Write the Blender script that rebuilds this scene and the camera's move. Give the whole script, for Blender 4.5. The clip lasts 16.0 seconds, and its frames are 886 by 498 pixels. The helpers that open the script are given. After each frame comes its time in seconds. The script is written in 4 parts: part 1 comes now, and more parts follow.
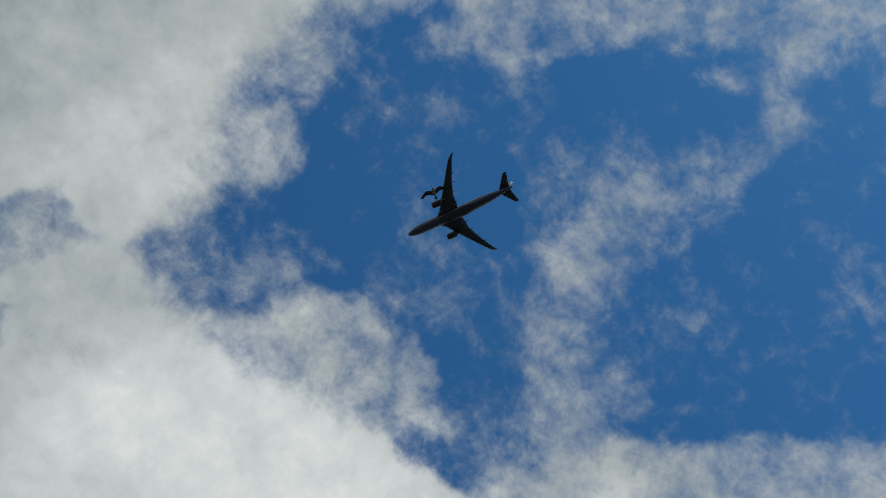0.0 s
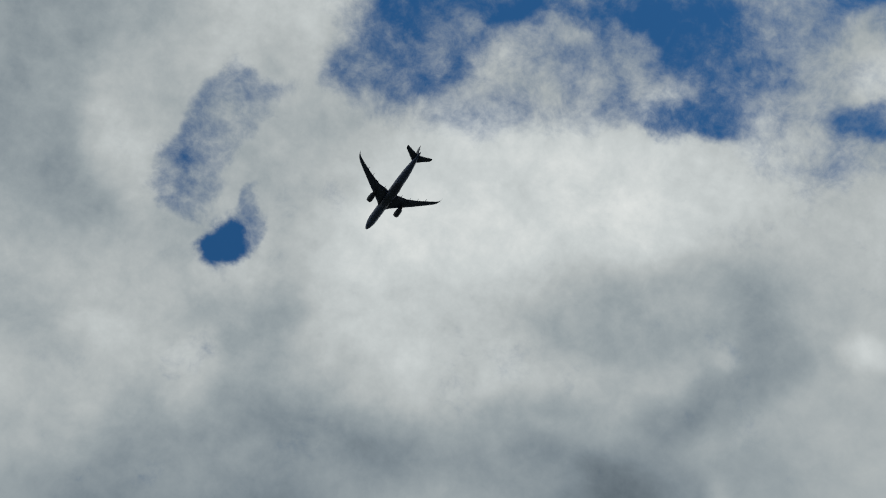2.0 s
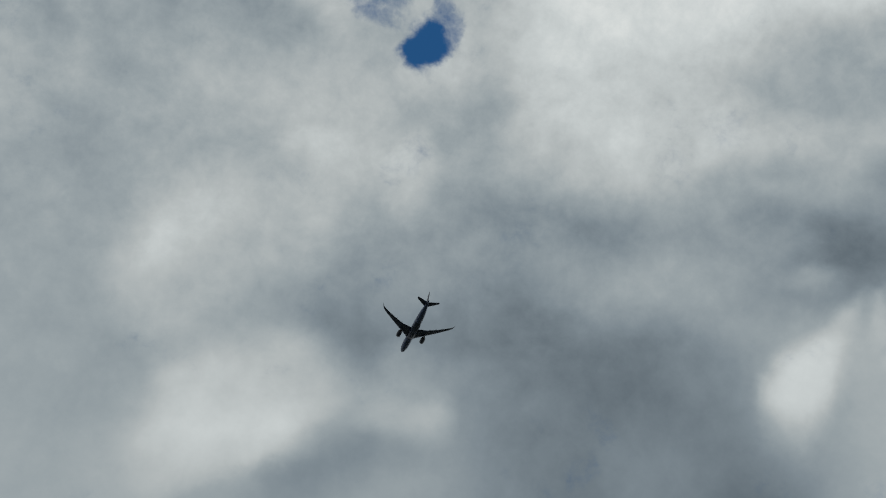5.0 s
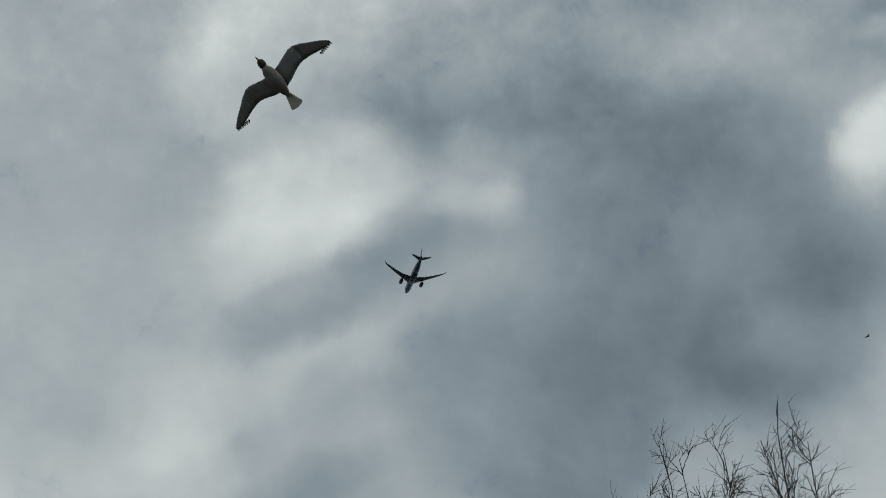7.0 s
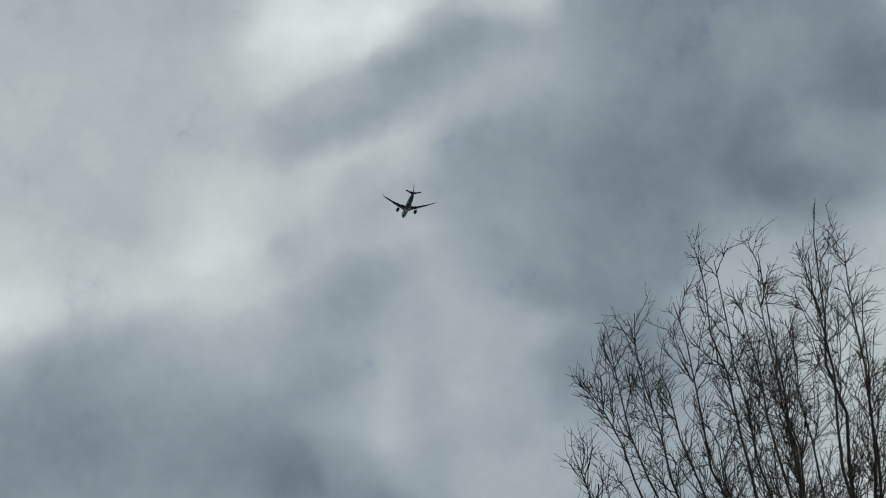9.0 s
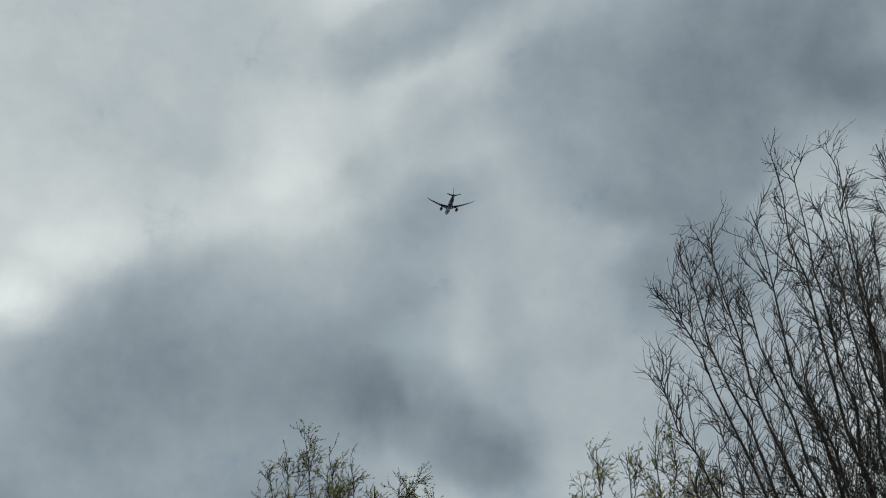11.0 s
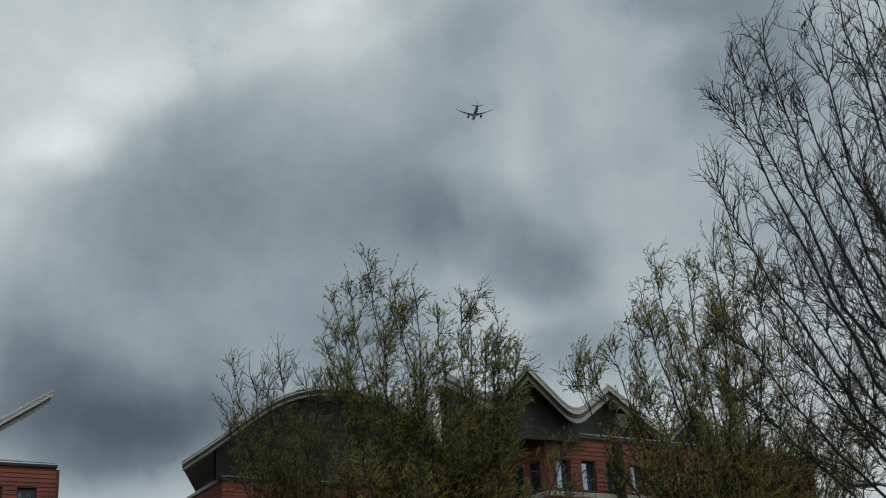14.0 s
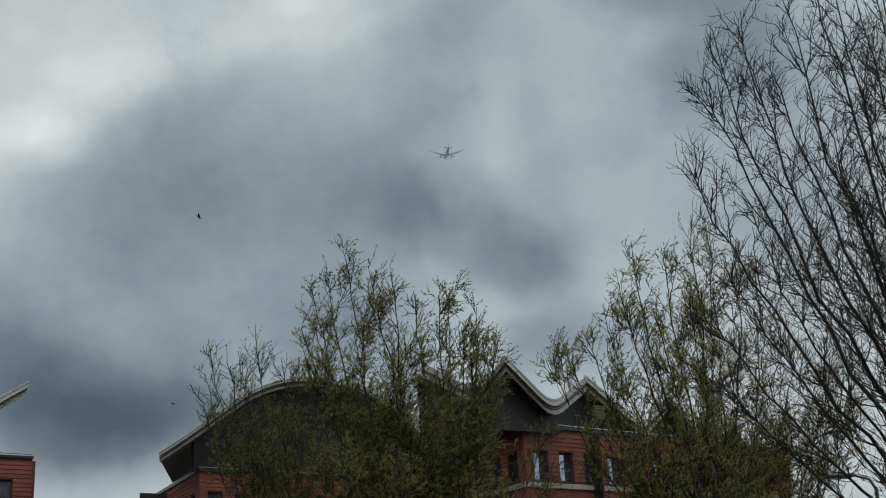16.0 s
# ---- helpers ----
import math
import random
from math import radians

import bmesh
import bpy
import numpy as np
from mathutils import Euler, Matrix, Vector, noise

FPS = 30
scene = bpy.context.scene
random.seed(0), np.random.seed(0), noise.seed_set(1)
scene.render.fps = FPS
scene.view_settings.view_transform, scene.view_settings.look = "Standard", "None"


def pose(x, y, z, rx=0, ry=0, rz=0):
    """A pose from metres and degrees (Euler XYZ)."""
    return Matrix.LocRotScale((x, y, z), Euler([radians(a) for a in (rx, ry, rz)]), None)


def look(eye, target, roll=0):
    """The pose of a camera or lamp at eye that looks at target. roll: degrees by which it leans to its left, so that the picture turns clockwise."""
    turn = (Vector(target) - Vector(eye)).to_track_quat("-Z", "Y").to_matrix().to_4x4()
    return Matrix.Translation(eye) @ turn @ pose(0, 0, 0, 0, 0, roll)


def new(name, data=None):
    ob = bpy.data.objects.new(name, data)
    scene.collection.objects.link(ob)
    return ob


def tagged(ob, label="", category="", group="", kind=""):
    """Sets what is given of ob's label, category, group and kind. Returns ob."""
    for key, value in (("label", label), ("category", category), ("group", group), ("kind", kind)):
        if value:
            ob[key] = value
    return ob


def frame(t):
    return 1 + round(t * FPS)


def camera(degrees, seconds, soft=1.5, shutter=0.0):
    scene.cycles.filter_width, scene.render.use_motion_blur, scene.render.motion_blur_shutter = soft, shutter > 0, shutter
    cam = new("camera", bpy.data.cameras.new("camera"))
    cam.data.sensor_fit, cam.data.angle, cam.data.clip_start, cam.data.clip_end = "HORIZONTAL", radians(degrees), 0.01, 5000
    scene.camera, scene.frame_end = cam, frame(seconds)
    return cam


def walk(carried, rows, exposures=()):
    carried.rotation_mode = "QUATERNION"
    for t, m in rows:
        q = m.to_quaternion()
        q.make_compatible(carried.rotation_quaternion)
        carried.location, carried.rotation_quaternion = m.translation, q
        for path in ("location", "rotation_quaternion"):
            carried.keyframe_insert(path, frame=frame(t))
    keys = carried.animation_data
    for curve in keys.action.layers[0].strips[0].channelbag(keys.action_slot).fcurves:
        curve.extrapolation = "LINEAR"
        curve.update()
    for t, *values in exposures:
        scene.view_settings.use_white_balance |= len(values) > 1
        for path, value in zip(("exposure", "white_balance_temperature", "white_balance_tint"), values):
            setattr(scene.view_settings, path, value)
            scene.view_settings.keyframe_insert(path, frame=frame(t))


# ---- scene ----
cam = camera(40.0, 16.0, soft=1.1)
walk(cam, [
    (0.0, pose(0, 0, 1.6, 161.12, 2.60, -53.52)),
    (0.5, pose(0, 0, 1.6, 158.32, 2.07, -42.48)),
    (1.0, pose(0, 0, 1.6, 154.63, 3.48, -35.62)),
    (1.5, pose(0, 0, 1.6, 154.04, 5.35, -27.59)),
    (2.0, pose(0, 0, 1.6, 150.02, 4.51, -23.66)),
    (2.5, pose(0, 0, 1.6, 146.29, 3.69, -19.99)),
    (3.0, pose(0, 0, 1.6, 143.12, 2.50, -16.98)),
    (3.2, pose(0, 0, 1.6, 143.05, 1.70, -15.85)),
    (5.3, pose(0, 0, 1.6, 139.19, -0.23, -12.32)),
    (5.5, pose(0, 0, 1.6, 137.53, -0.52, -12.17)),
    (6.0, pose(0, 0, 1.6, 129.09, 1.92, -9.37)),
    (6.5, pose(0, 0, 1.6, 129.56, 0.66, -8.48)),
    (7.0, pose(0, 0, 1.6, 130.31, 0.97, -7.27)),
    (7.5, pose(0, 0, 1.6, 126.44, 0.80, -6.77)),
    (8.0, pose(0, 0, 1.6, 123.89, 0.64, -5.26)),
    (8.5, pose(0, 0, 1.6, 123.18, 0.23, -5.54)),
    (8.7, pose(0, 0, 1.6, 122.24, 0.16, -5.91)),
    (10.8, pose(0, 0, 1.6, 118.18, 0.49, -1.96)),
    (11.0, pose(0, 0, 1.6, 117.25, 0.36, -1.70)),
    (11.5, pose(0, 0, 1.6, 114.76, 1.32, -1.28)),
    (12.0, pose(0, 0, 1.6, 112.03, 0.77, -0.94)),
    (12.5, pose(0, 0, 1.6, 110.05, 0.73, 0.01)),
    (13.0, pose(0, 0, 1.6, 109.48, 1.31, -0.23)),
    (13.5, pose(0, 0, 1.6, 109.85, 2.12, 0.29)),
    (14.0, pose(0, 0, 1.6, 108.76, 2.76, 1.98)),
    (14.5, pose(0, 0, 1.6, 108.91, 2.82, 1.45)),
    (15.0, pose(0, 0, 1.6, 108.76, 4.11, 1.43)),
    (15.5, pose(0, 0, 1.6, 108.35, 4.07, 1.40)),
    (16.0, pose(0, 0, 1.6, 108.31, 2.90, 0.96)),
], exposures=[(0.0, 0.0), (6.0, 0.0), (7.0, 0.12), (8.0, 0.26), (8.7, 0.30), (10.8, 0.40), (12.5, 0.38), (16.0, 0.35)])

# ---- light: a broken cloud deck over a deep blue sky, sun behind the cloud ----
SUN_EL, SUN_AZ = 58.0, 165.0
sun = new("sun", bpy.data.lights.new("sun", "SUN"))
sun.data.energy, sun.data.angle, sun.data.color = 0.75, radians(20), (1.0, 0.95, 0.88)
sun.matrix_basis = look((math.sin(radians(SUN_AZ)) * 60, math.cos(radians(SUN_AZ)) * 60, 60 * math.tan(radians(SUN_EL))), (0, 0, 0))

world = bpy.data.worlds.new("sky")
world.use_nodes = True
WN, WL = world.node_tree.nodes, world.node_tree.links
WN.clear()


def wmath(op, a, b=None, clamp=False):
    n = WN.new("ShaderNodeMath")
    n.operation, n.use_clamp = op, clamp
    for i, v in enumerate((a, b)):
        if v is None:
            continue
        if isinstance(v, (int, float)):
            n.inputs[i].default_value = v
        else:
            WL.new(v, n.inputs[i])
    return n.outputs[0]


def wnoise(vec, scale, detail, rough=0.55, lac=2.0, distort=0.0):
    n = WN.new("ShaderNodeTexNoise")
    n.inputs["Scale"].default_value = scale
    n.inputs["Detail"].default_value = detail
    n.inputs["Roughness"].default_value = rough
    n.inputs["Lacunarity"].default_value = lac
    n.inputs["Distortion"].default_value = distort
    WL.new(vec, n.inputs["Vector"])
    return n


def wvec(op, a, b=None, scale=None):
    n = WN.new("ShaderNodeVectorMath")
    n.operation = op
    WL.new(a, n.inputs[0])
    if b is not None:
        if isinstance(b, tuple):
            n.inputs[1].default_value = b
        else:
            WL.new(b, n.inputs[1])
    if scale is not None:
        n.inputs["Scale"].default_value = scale
    return n.outputs["Vector"]


direction = WN.new("ShaderNodeTexCoord").outputs["Generated"]


def warped(vec, scale, amount, detail):
    n = wnoise(vec, scale, detail)
    off = wvec("SUBTRACT", n.outputs["Color"], (0.5, 0.5, 0.5))
    return wvec("ADD", vec, wvec("SCALE", off, scale=amount))


soft_dir = warped(warped(warped(direction, 3.0, 0.08, 1.0), 9.0, 0.04, 2.0), 24.0, 0.026, 6.0)
rag_dir = warped(warped(direction, 6.0, 0.05, 2.0), 22.0, 0.045, 7.0)
mild_dir = warped(direction, 15.0, 0.022, 3.0)


def mask(vec, az, el, w, h, tilt, inner):
    """An oval of the sky about a bearing and height in degrees; 1 within, falling softly to 0."""
    a, e, k = radians(az), radians(el), radians(tilt)
    c = Vector((math.sin(a) * math.cos(e), math.cos(a) * math.cos(e), math.sin(e)))
    east = Vector((math.cos(a), -math.sin(a), 0))
    north = east.cross(c)
    u = east * math.cos(k) + north * math.sin(k)
    v = c.cross(u)
    m = Matrix((u, v, c)).transposed()
    mp = WN.new("ShaderNodeMapping")
    mp.vector_type = "TEXTURE"
    mp.inputs["Location"].default_value = c
    mp.inputs["Rotation"].default_value = m.to_euler()
    mp.inputs["Scale"].default_value = (radians(w), radians(h), radians(max(w, h)))
    WL.new(vec, mp.inputs["Vector"])
    ln = WN.new("ShaderNodeVectorMath")
    ln.operation = "LENGTH"
    WL.new(mp.outputs[0], ln.inputs[0])
    mr = WN.new("ShaderNodeMapRange")
    mr.interpolation_type = "SMOOTHSTEP"
    for key, value in zip(("From Min", "From Max", "To Min", "To Max"), (inner, 1.45, 1.0, 0.0)):
        mr.inputs[key].default_value = value
    WL.new(ln.outputs["Value"], mr.inputs["Value"])
    return mr.outputs[0]


def laid(chain, factor, value):
    n = WN.new("ShaderNodeMix")
    n.data_type = "FLOAT"
    WL.new(factor, n.inputs[0])
    if isinstance(chain, float):
        n.inputs[2].default_value = chain
    else:
        WL.new(chain, n.inputs[2])
    n.inputs[3].default_value = value
    return n.outputs[0]


deck = {"cover": 1.25, "tone": 0.68}


def after(chain, vec):
    """The same direction, read only once the strokes before it are laid (keeps the shader small)."""
    if isinstance(chain, float):
        return vec
    n = WN.new("ShaderNodeVectorMath")
    n.operation = "MULTIPLY_ADD"
    WL.new(chain, n.inputs[0])
    n.inputs[1].default_value = (1e-7, 1e-7, 1e-7)
    WL.new(vec, n.inputs[2])
    return n.outputs["Vector"]


def gap(az, el, w, h, tilt, value):
    """How thickly the cloud covers this part of the sky: 0 clear blue, 1 closed."""
    deck["cover"] = laid(deck["cover"], mask(after(deck["cover"], rag_dir), az, el, w, h, tilt, 0.45), value)


def tone(az, el, w, h, tilt, value):
    """How much daylight comes down through this part of the cloud deck."""
    deck["tone"] = laid(deck["tone"], mask(after(deck["tone"], soft_dir), az, el, w, h, tilt, 0.0), value)


def swell(az, el, w, h, tilt, value):
    """A broad lightening or darkening of the deck."""
    m = mask(after(deck["tone"], soft_dir), az, el, w, h, tilt, 0.0)
    deck["tone"] = wmath("ADD", deck["tone"], wmath("MULTIPLY", m, value))


gap(49.6, 74.6, 7.9, 7.5, -7, 0.000)
gap(30.5, 70.4, 4.0, 2.4, 21, 0.150)
gap(63.3, 68.0, 8.8, 5.8, -45, 0.000)
gap(86.5, 64.5, 9.8, 12.0, -42, 0.020)
gap(98.6, 63.5, 7.1, 11.4, -43, 0.050)
gap(80.4, 66.6, 2.5, 9.2, -28, 0.340)
gap(70.2, 62.2, 2.0, 3.9, -16, 0.500)
gap(99.6, 68.1, 1.4, 1.5, -56, 0.350)
gap(72.6, 57.9, 2.5, 1.4, -17, 0.950)
gap(81.2, 56.5, 3.6, 1.7, -14, 0.700)
gap(42.9, 66.0, 7.4, 2.1, -16, 0.680)
gap(31.3, 68.8, 4.5, 1.6, -2, 0.300)
gap(64.1, 57.8, 4.0, 1.6, -50, 0.750)
gap(117.4, 78.1, 12.6, 2.7, -64, 0.300)
gap(94.3, 79.0, 6.4, 1.4, -36, 0.280)
gap(110.7, 67.9, 2.2, 2.7, -86, 0.500)
gap(121.9, 67.4, 2.8, 1.9, -67, 0.480)
gap(100.3, 68.2, 1.7, 1.0, -45, 0.380)
gap(83.5, 56.0, 5.7, 1.1, -27, 0.600)
gap(89.9, 63.0, 3.0, 3.1, 6, 0.400)
gap(76.4, 67.8, 3.4, 6.8, -37, 0.400)
gap(61.6, 69.3, 3.5, 2.4, -9, 0.300)
gap(11.1, 60.2, 1.0, 1.1, 27, 0.120)
gap(8.5, 65.8, 2.8, 1.0, 51, 0.520)
gap(5.3, 62.3, 1.2, 1.5, 33, 0.550)
gap(9.9, 66.6, 1.5, 0.7, 35, 0.500)
gap(6.1, 62.9, 1.3, 2.3, 7, 0.520)
gap(11.0, 59.9, 0.8, 1.1, 22, 0.000)
gap(56.7, 62.0, 3.4, 1.0, -37, 0.250)
gap(69.4, 56.2, 2.6, 0.9, -47, 0.250)
gap(72.7, 58.4, 2.2, 1.5, -22, 0.850)
gap(47.9, 66.3, 4.2, 1.6, -16, 0.720)
gap(8.8, 66.1, 0.9, 2.1, -11, 0.500)
gap(9.5, 54.7, 1.6, 1.0, 32, 0.720)
tone(-6.6, 72.9, 7.9, 3.9, 59, 0.620)
tone(7.8, 70.5, 5.5, 3.0, 54, 0.780)
tone(34.3, 61.8, 10.9, 4.9, 6, 0.840)
tone(97.3, 78.1, 7.6, 2.3, -44, 0.660)
tone(111.9, 67.7, 3.8, 3.5, -57, 0.660)
tone(-8.6, 69.4, 6.4, 5.4, 49, 0.640)
tone(15.7, 73.1, 5.2, 5.1, 45, 0.760)
tone(49.7, 60.7, 9.8, 3.4, -22, 0.860)
tone(13.3, 55.4, 3.9, 1.7, 24, 0.620)
tone(79.7, 66.1, 3.3, 9.0, -35, 0.660)
tone(73.0, 57.8, 2.9, 1.5, -27, 0.800)
tone(-8.0, 65.5, 3.4, 10.9, 31, 0.570)
tone(1.2, 63.2, 1.5, 5.1, 27, 0.760)
tone(43.7, 60.7, 13.3, 3.5, -22, 0.860)
tone(29.7, 59.3, 5.3, 2.9, -5, 0.800)
tone(15.1, 55.0, 5.1, 3.1, 7, 0.600)
tone(47.0, 53.5, 5.1, 2.9, -29, 0.670)
tone(51.9, 49.6, 3.7, 1.5, -22, 0.600)
tone(60.1, 49.6, 4.0, 2.5, -29, 0.660)
tone(58.9, 47.8, 1.4, 1.0, -28, 0.800)
tone(-10.9, 61.7, 5.9, 5.6, 26, 0.560)
tone(-4.5, 54.1, 4.2, 3.8, 18, 0.660)
tone(-0.8, 63.3, 1.8, 3.5, 17, 0.730)
tone(20.9, 48.9, 14.6, 3.4, -3, 0.460)
tone(11.2, 47.1, 5.7, 2.6, 4, 0.430)
tone(38.1, 46.7, 4.3, 3.1, -16, 0.450)
tone(47.5, 54.5, 4.2, 2.3, -10, 0.620)
tone(51.8, 51.2, 2.4, 3.1, -28, 0.540)
tone(33.5, 53.7, 1.1, 1.9, -28, 0.800)
tone(48.2, 51.2, 1.0, 0.9, -56, 0.790)
tone(10.0, 52.2, 1.3, 1.6, 6, 0.740)
tone(47.0, 47.0, 1.3, 1.1, 8, 0.660)
tone(43.9, 43.5, 1.0, 2.8, -35, 0.850)
tone(-4.0, 47.6, 1.7, 3.0, 16, 0.700)
tone(-13.0, 45.7, 6.3, 11.5, 19, 0.570)
tone(-6.0, 46.0, 1.9, 2.3, -17, 0.730)
tone(-2.3, 40.7, 5.7, 2.9, 35, 0.670)
tone(2.3, 43.9, 1.6, 1.6, 7, 0.680)
tone(4.7, 55.8, 3.9, 4.1, 7, 0.720)
tone(9.1, 52.5, 1.3, 2.1, -7, 0.740)
tone(28.3, 55.2, 9.4, 2.8, -18, 0.760)
tone(37.3, 51.2, 3.6, 1.5, -9, 0.600)
tone(14.2, 48.1, 6.9, 4.8, -1, 0.490)
tone(15.9, 55.7, 2.1, 1.6, -3, 0.580)
tone(5.5, 39.4, 7.9, 2.4, 23, 0.470)
tone(24.8, 42.7, 7.5, 6.5, -8, 0.440)
tone(21.1, 48.8, 3.1, 1.6, -6, 0.500)
tone(9.8, 42.2, 2.6, 1.2, -13, 0.620)
tone(27.0, 37.2, 6.6, 3.8, -9, 0.390)
tone(34.3, 41.8, 1.3, 2.3, -41, 0.840)
tone(37.2, 43.8, 1.2, 0.7, 19, 0.700)
tone(35.7, 46.2, 1.5, 0.8, -17, 0.600)
tone(39.4, 43.3, 0.7, 1.3, -19, 0.760)
tone(-14.5, 43.4, 6.5, 6.5, 15, 0.597)
tone(-5.6, 48.4, 2.6, 4.1, -16, 0.790)
tone(0.2, 41.8, 4.0, 2.9, 24, 0.799)
tone(9.8, 42.2, 2.4, 1.3, -22, 0.664)
tone(9.6, 44.3, 1.3, 1.3, -42, 0.636)
tone(11.3, 47.9, 4.2, 3.4, -4, 0.578)
tone(20.4, 38.4, 8.0, 7.3, -9, 0.414)
tone(26.6, 48.0, 6.0, 2.3, 5, 0.597)
tone(34.2, 42.1, 1.2, 1.7, -50, 0.809)
tone(-4.8, 38.0, 6.0, 1.6, 22, 0.636)
tone(-9.9, 32.0, 6.6, 3.8, 8, 0.597)
tone(0.9, 36.8, 4.2, 1.6, 13, 0.491)
tone(4.0, 33.7, 3.7, 1.6, 26, 0.568)
tone(-5.1, 29.9, 4.1, 1.5, 16, 0.501)
tone(11.6, 33.3, 5.2, 4.0, -3, 0.443)
tone(25.6, 33.4, 3.9, 2.8, -11, 0.481)
tone(-14.2, 35.6, 7.6, 6.5, 12, 0.619)
tone(-0.0, 41.3, 3.9, 3.1, 33, 0.764)
tone(11.2, 42.1, 1.8, 1.2, -23, 0.646)
tone(-7.3, 30.6, 3.1, 3.1, 27, 0.619)
tone(-14.2, 26.1, 3.2, 1.5, 20, 0.610)
tone(-7.7, 23.8, 8.5, 2.8, 18, 0.473)
tone(1.6, 29.0, 4.8, 1.9, 22, 0.491)
tone(6.4, 24.9, 2.9, 3.2, -0, 0.546)
tone(14.6, 34.9, 6.7, 4.7, -5, 0.491)
tone(15.1, 30.6, 4.1, 2.4, -5, 0.446)
tone(23.3, 37.3, 3.9, 3.8, -11, 0.455)
tone(7.0, 22.0, 2.4, 1.6, -1, 0.573)
tone(26.9, 34.1, 2.4, 2.0, -12, 0.528)
tone(-15.8, 33.4, 9.7, 5.3, 10, 0.652)
tone(-6.0, 32.0, 3.2, 3.2, -26, 0.732)
tone(-0.5, 39.2, 2.6, 1.0, 16, 0.723)
tone(-15.3, 26.2, 3.0, 1.5, 18, 0.714)
tone(-18.9, 23.7, 1.7, 1.5, 8, 0.741)
tone(-11.5, 22.4, 7.5, 4.1, 5, 0.467)
tone(-3.2, 25.8, 5.8, 2.9, 2, 0.503)
tone(-0.4, 37.2, 2.4, 1.8, 1, 0.573)
tone(3.8, 34.3, 2.9, 1.3, 23, 0.644)
tone(4.5, 28.7, 3.4, 2.9, -2, 0.582)
tone(11.5, 32.3, 3.9, 4.2, -6, 0.529)
tone(17.4, 34.5, 4.2, 3.8, -9, 0.467)
tone(-1.6, 20.3, 5.8, 2.1, 1, 0.485)
tone(3.9, 18.2, 3.4, 1.8, -1, 0.538)
tone(7.1, 20.2, 1.4, 3.1, 16, 0.635)
tone(8.6, 22.7, 2.1, 1.6, -3, 0.582)
tone(16.1, 28.4, 3.0, 5.2, -7, 0.503)
tone(-16.1, 28.2, 6.6, 3.0, 5, 0.669)
tone(-19.9, 23.4, 2.7, 1.5, 15, 0.767)
tone(-15.8, 26.5, 3.0, 1.5, 24, 0.731)
tone(-7.8, 22.0, 7.9, 5.0, -0, 0.535)
tone(-15.2, 19.0, 5.6, 3.9, 2, 0.508)
tone(-19.9, 14.6, 3.6, 4.3, 2, 0.482)
tone(-15.5, 11.4, 8.2, 3.1, -0, 0.473)
tone(-8.5, 15.2, 1.6, 1.8, 29, 0.544)
tone(1.3, 21.5, 1.6, 1.6, -34, 0.598)
tone(8.1, 19.3, 1.7, 3.2, 12, 0.696)
tone(8.2, 24.9, 2.3, 3.4, -7, 0.642)
tone(12.4, 24.9, 1.8, 3.3, -9, 0.553)
tone(3.5, 17.6, 3.4, 1.6, -14, 0.544)
tone(4.1, 14.1, 2.1, 1.3, -4, 0.544)
tone(16.6, 19.6, 5.9, 7.6, -9, 0.607)
tone(-7.9, 15.7, 7.4, 2.9, -1, 0.508)
tone(6.5, 13.7, 5.2, 2.1, -5, 0.535)
gap(60.3, 78.2, 4.0, 4.3, -7, -0.010)
gap(89.7, 75.5, 3.7, 2.1, -21, -0.020)
gap(101.7, 72.6, 4.0, 2.4, -47, -0.050)
gap(110.0, 65.6, 3.2, 5.3, -55, -0.010)
gap(49.2, 71.7, 5.3, 2.9, -17, 0.060)
gap(95.8, 63.6, 6.1, 3.7, -9, -0.020)
gap(89.8, 59.9, 5.1, 3.2, -34, -0.020)
gap(64.1, 64.1, 1.6, 2.9, -21, 0.050)
gap(67.8, 67.2, 2.9, 2.1, -14, 0.180)
gap(77.7, 67.6, 1.6, 5.1, -31, 0.400)
gap(88.8, 67.7, 3.2, 1.6, -9, 0.280)
gap(70.7, 62.0, 1.6, 2.7, -16, 0.620)
gap(80.9, 80.0, 4.0, 1.2, -27, 0.340)
gap(107.1, 76.9, 4.0, 1.5, -53, 0.520)
gap(111.6, 68.8, 1.6, 2.1, -72, 0.360)
gap(121.5, 68.4, 2.9, 1.6, -67, 0.380)
gap(109.3, 71.3, 1.3, 0.7, -55, 0.280)
gap(100.6, 68.3, 1.5, 0.6, -46, 0.280)
gap(84.7, 56.7, 6.9, 1.1, -23, 0.500)
gap(73.4, 58.6, 3.7, 1.6, -18, 0.850)
gap(10.4, 66.1, 2.0, 1.1, 40, 0.600)
gap(34.4, 79.9, 1.3, 2.9, -2, 0.620)
gap(30.6, 75.1, 1.9, 1.9, 22, 0.720)
gap(48.5, 67.1, 2.9, 1.5, -26, 0.620)
gap(6.7, 62.9, 1.6, 2.0, -12, 0.550)
gap(11.1, 60.1, 0.5, 0.8, -6, 0.100)
gap(5.8, 63.1, 0.8, 0.5, 9, 0.300)
gap(12.8, 61.3, 0.5, 1.6, 2, 0.620)
gap(8.9, 54.4, 0.9, 0.7, 5, 0.620)
tone(45.1, 49.2, 3.5, 1.6, -3, 0.500)
tone(42.4, 54.9, 4.3, 2.4, -43, 0.630)
tone(-3.2, 48.6, 2.4, 3.2, -17, 0.640)
tone(-5.6, 46.1, 2.9, 2.1, 15, 0.710)
tone(42.6, 41.5, 0.8, 2.0, -30, 0.930)
tone(40.8, 41.7, 1.3, 0.6, 2, 0.850)
tone(47.3, 46.6, 1.6, 0.7, -4, 0.660)
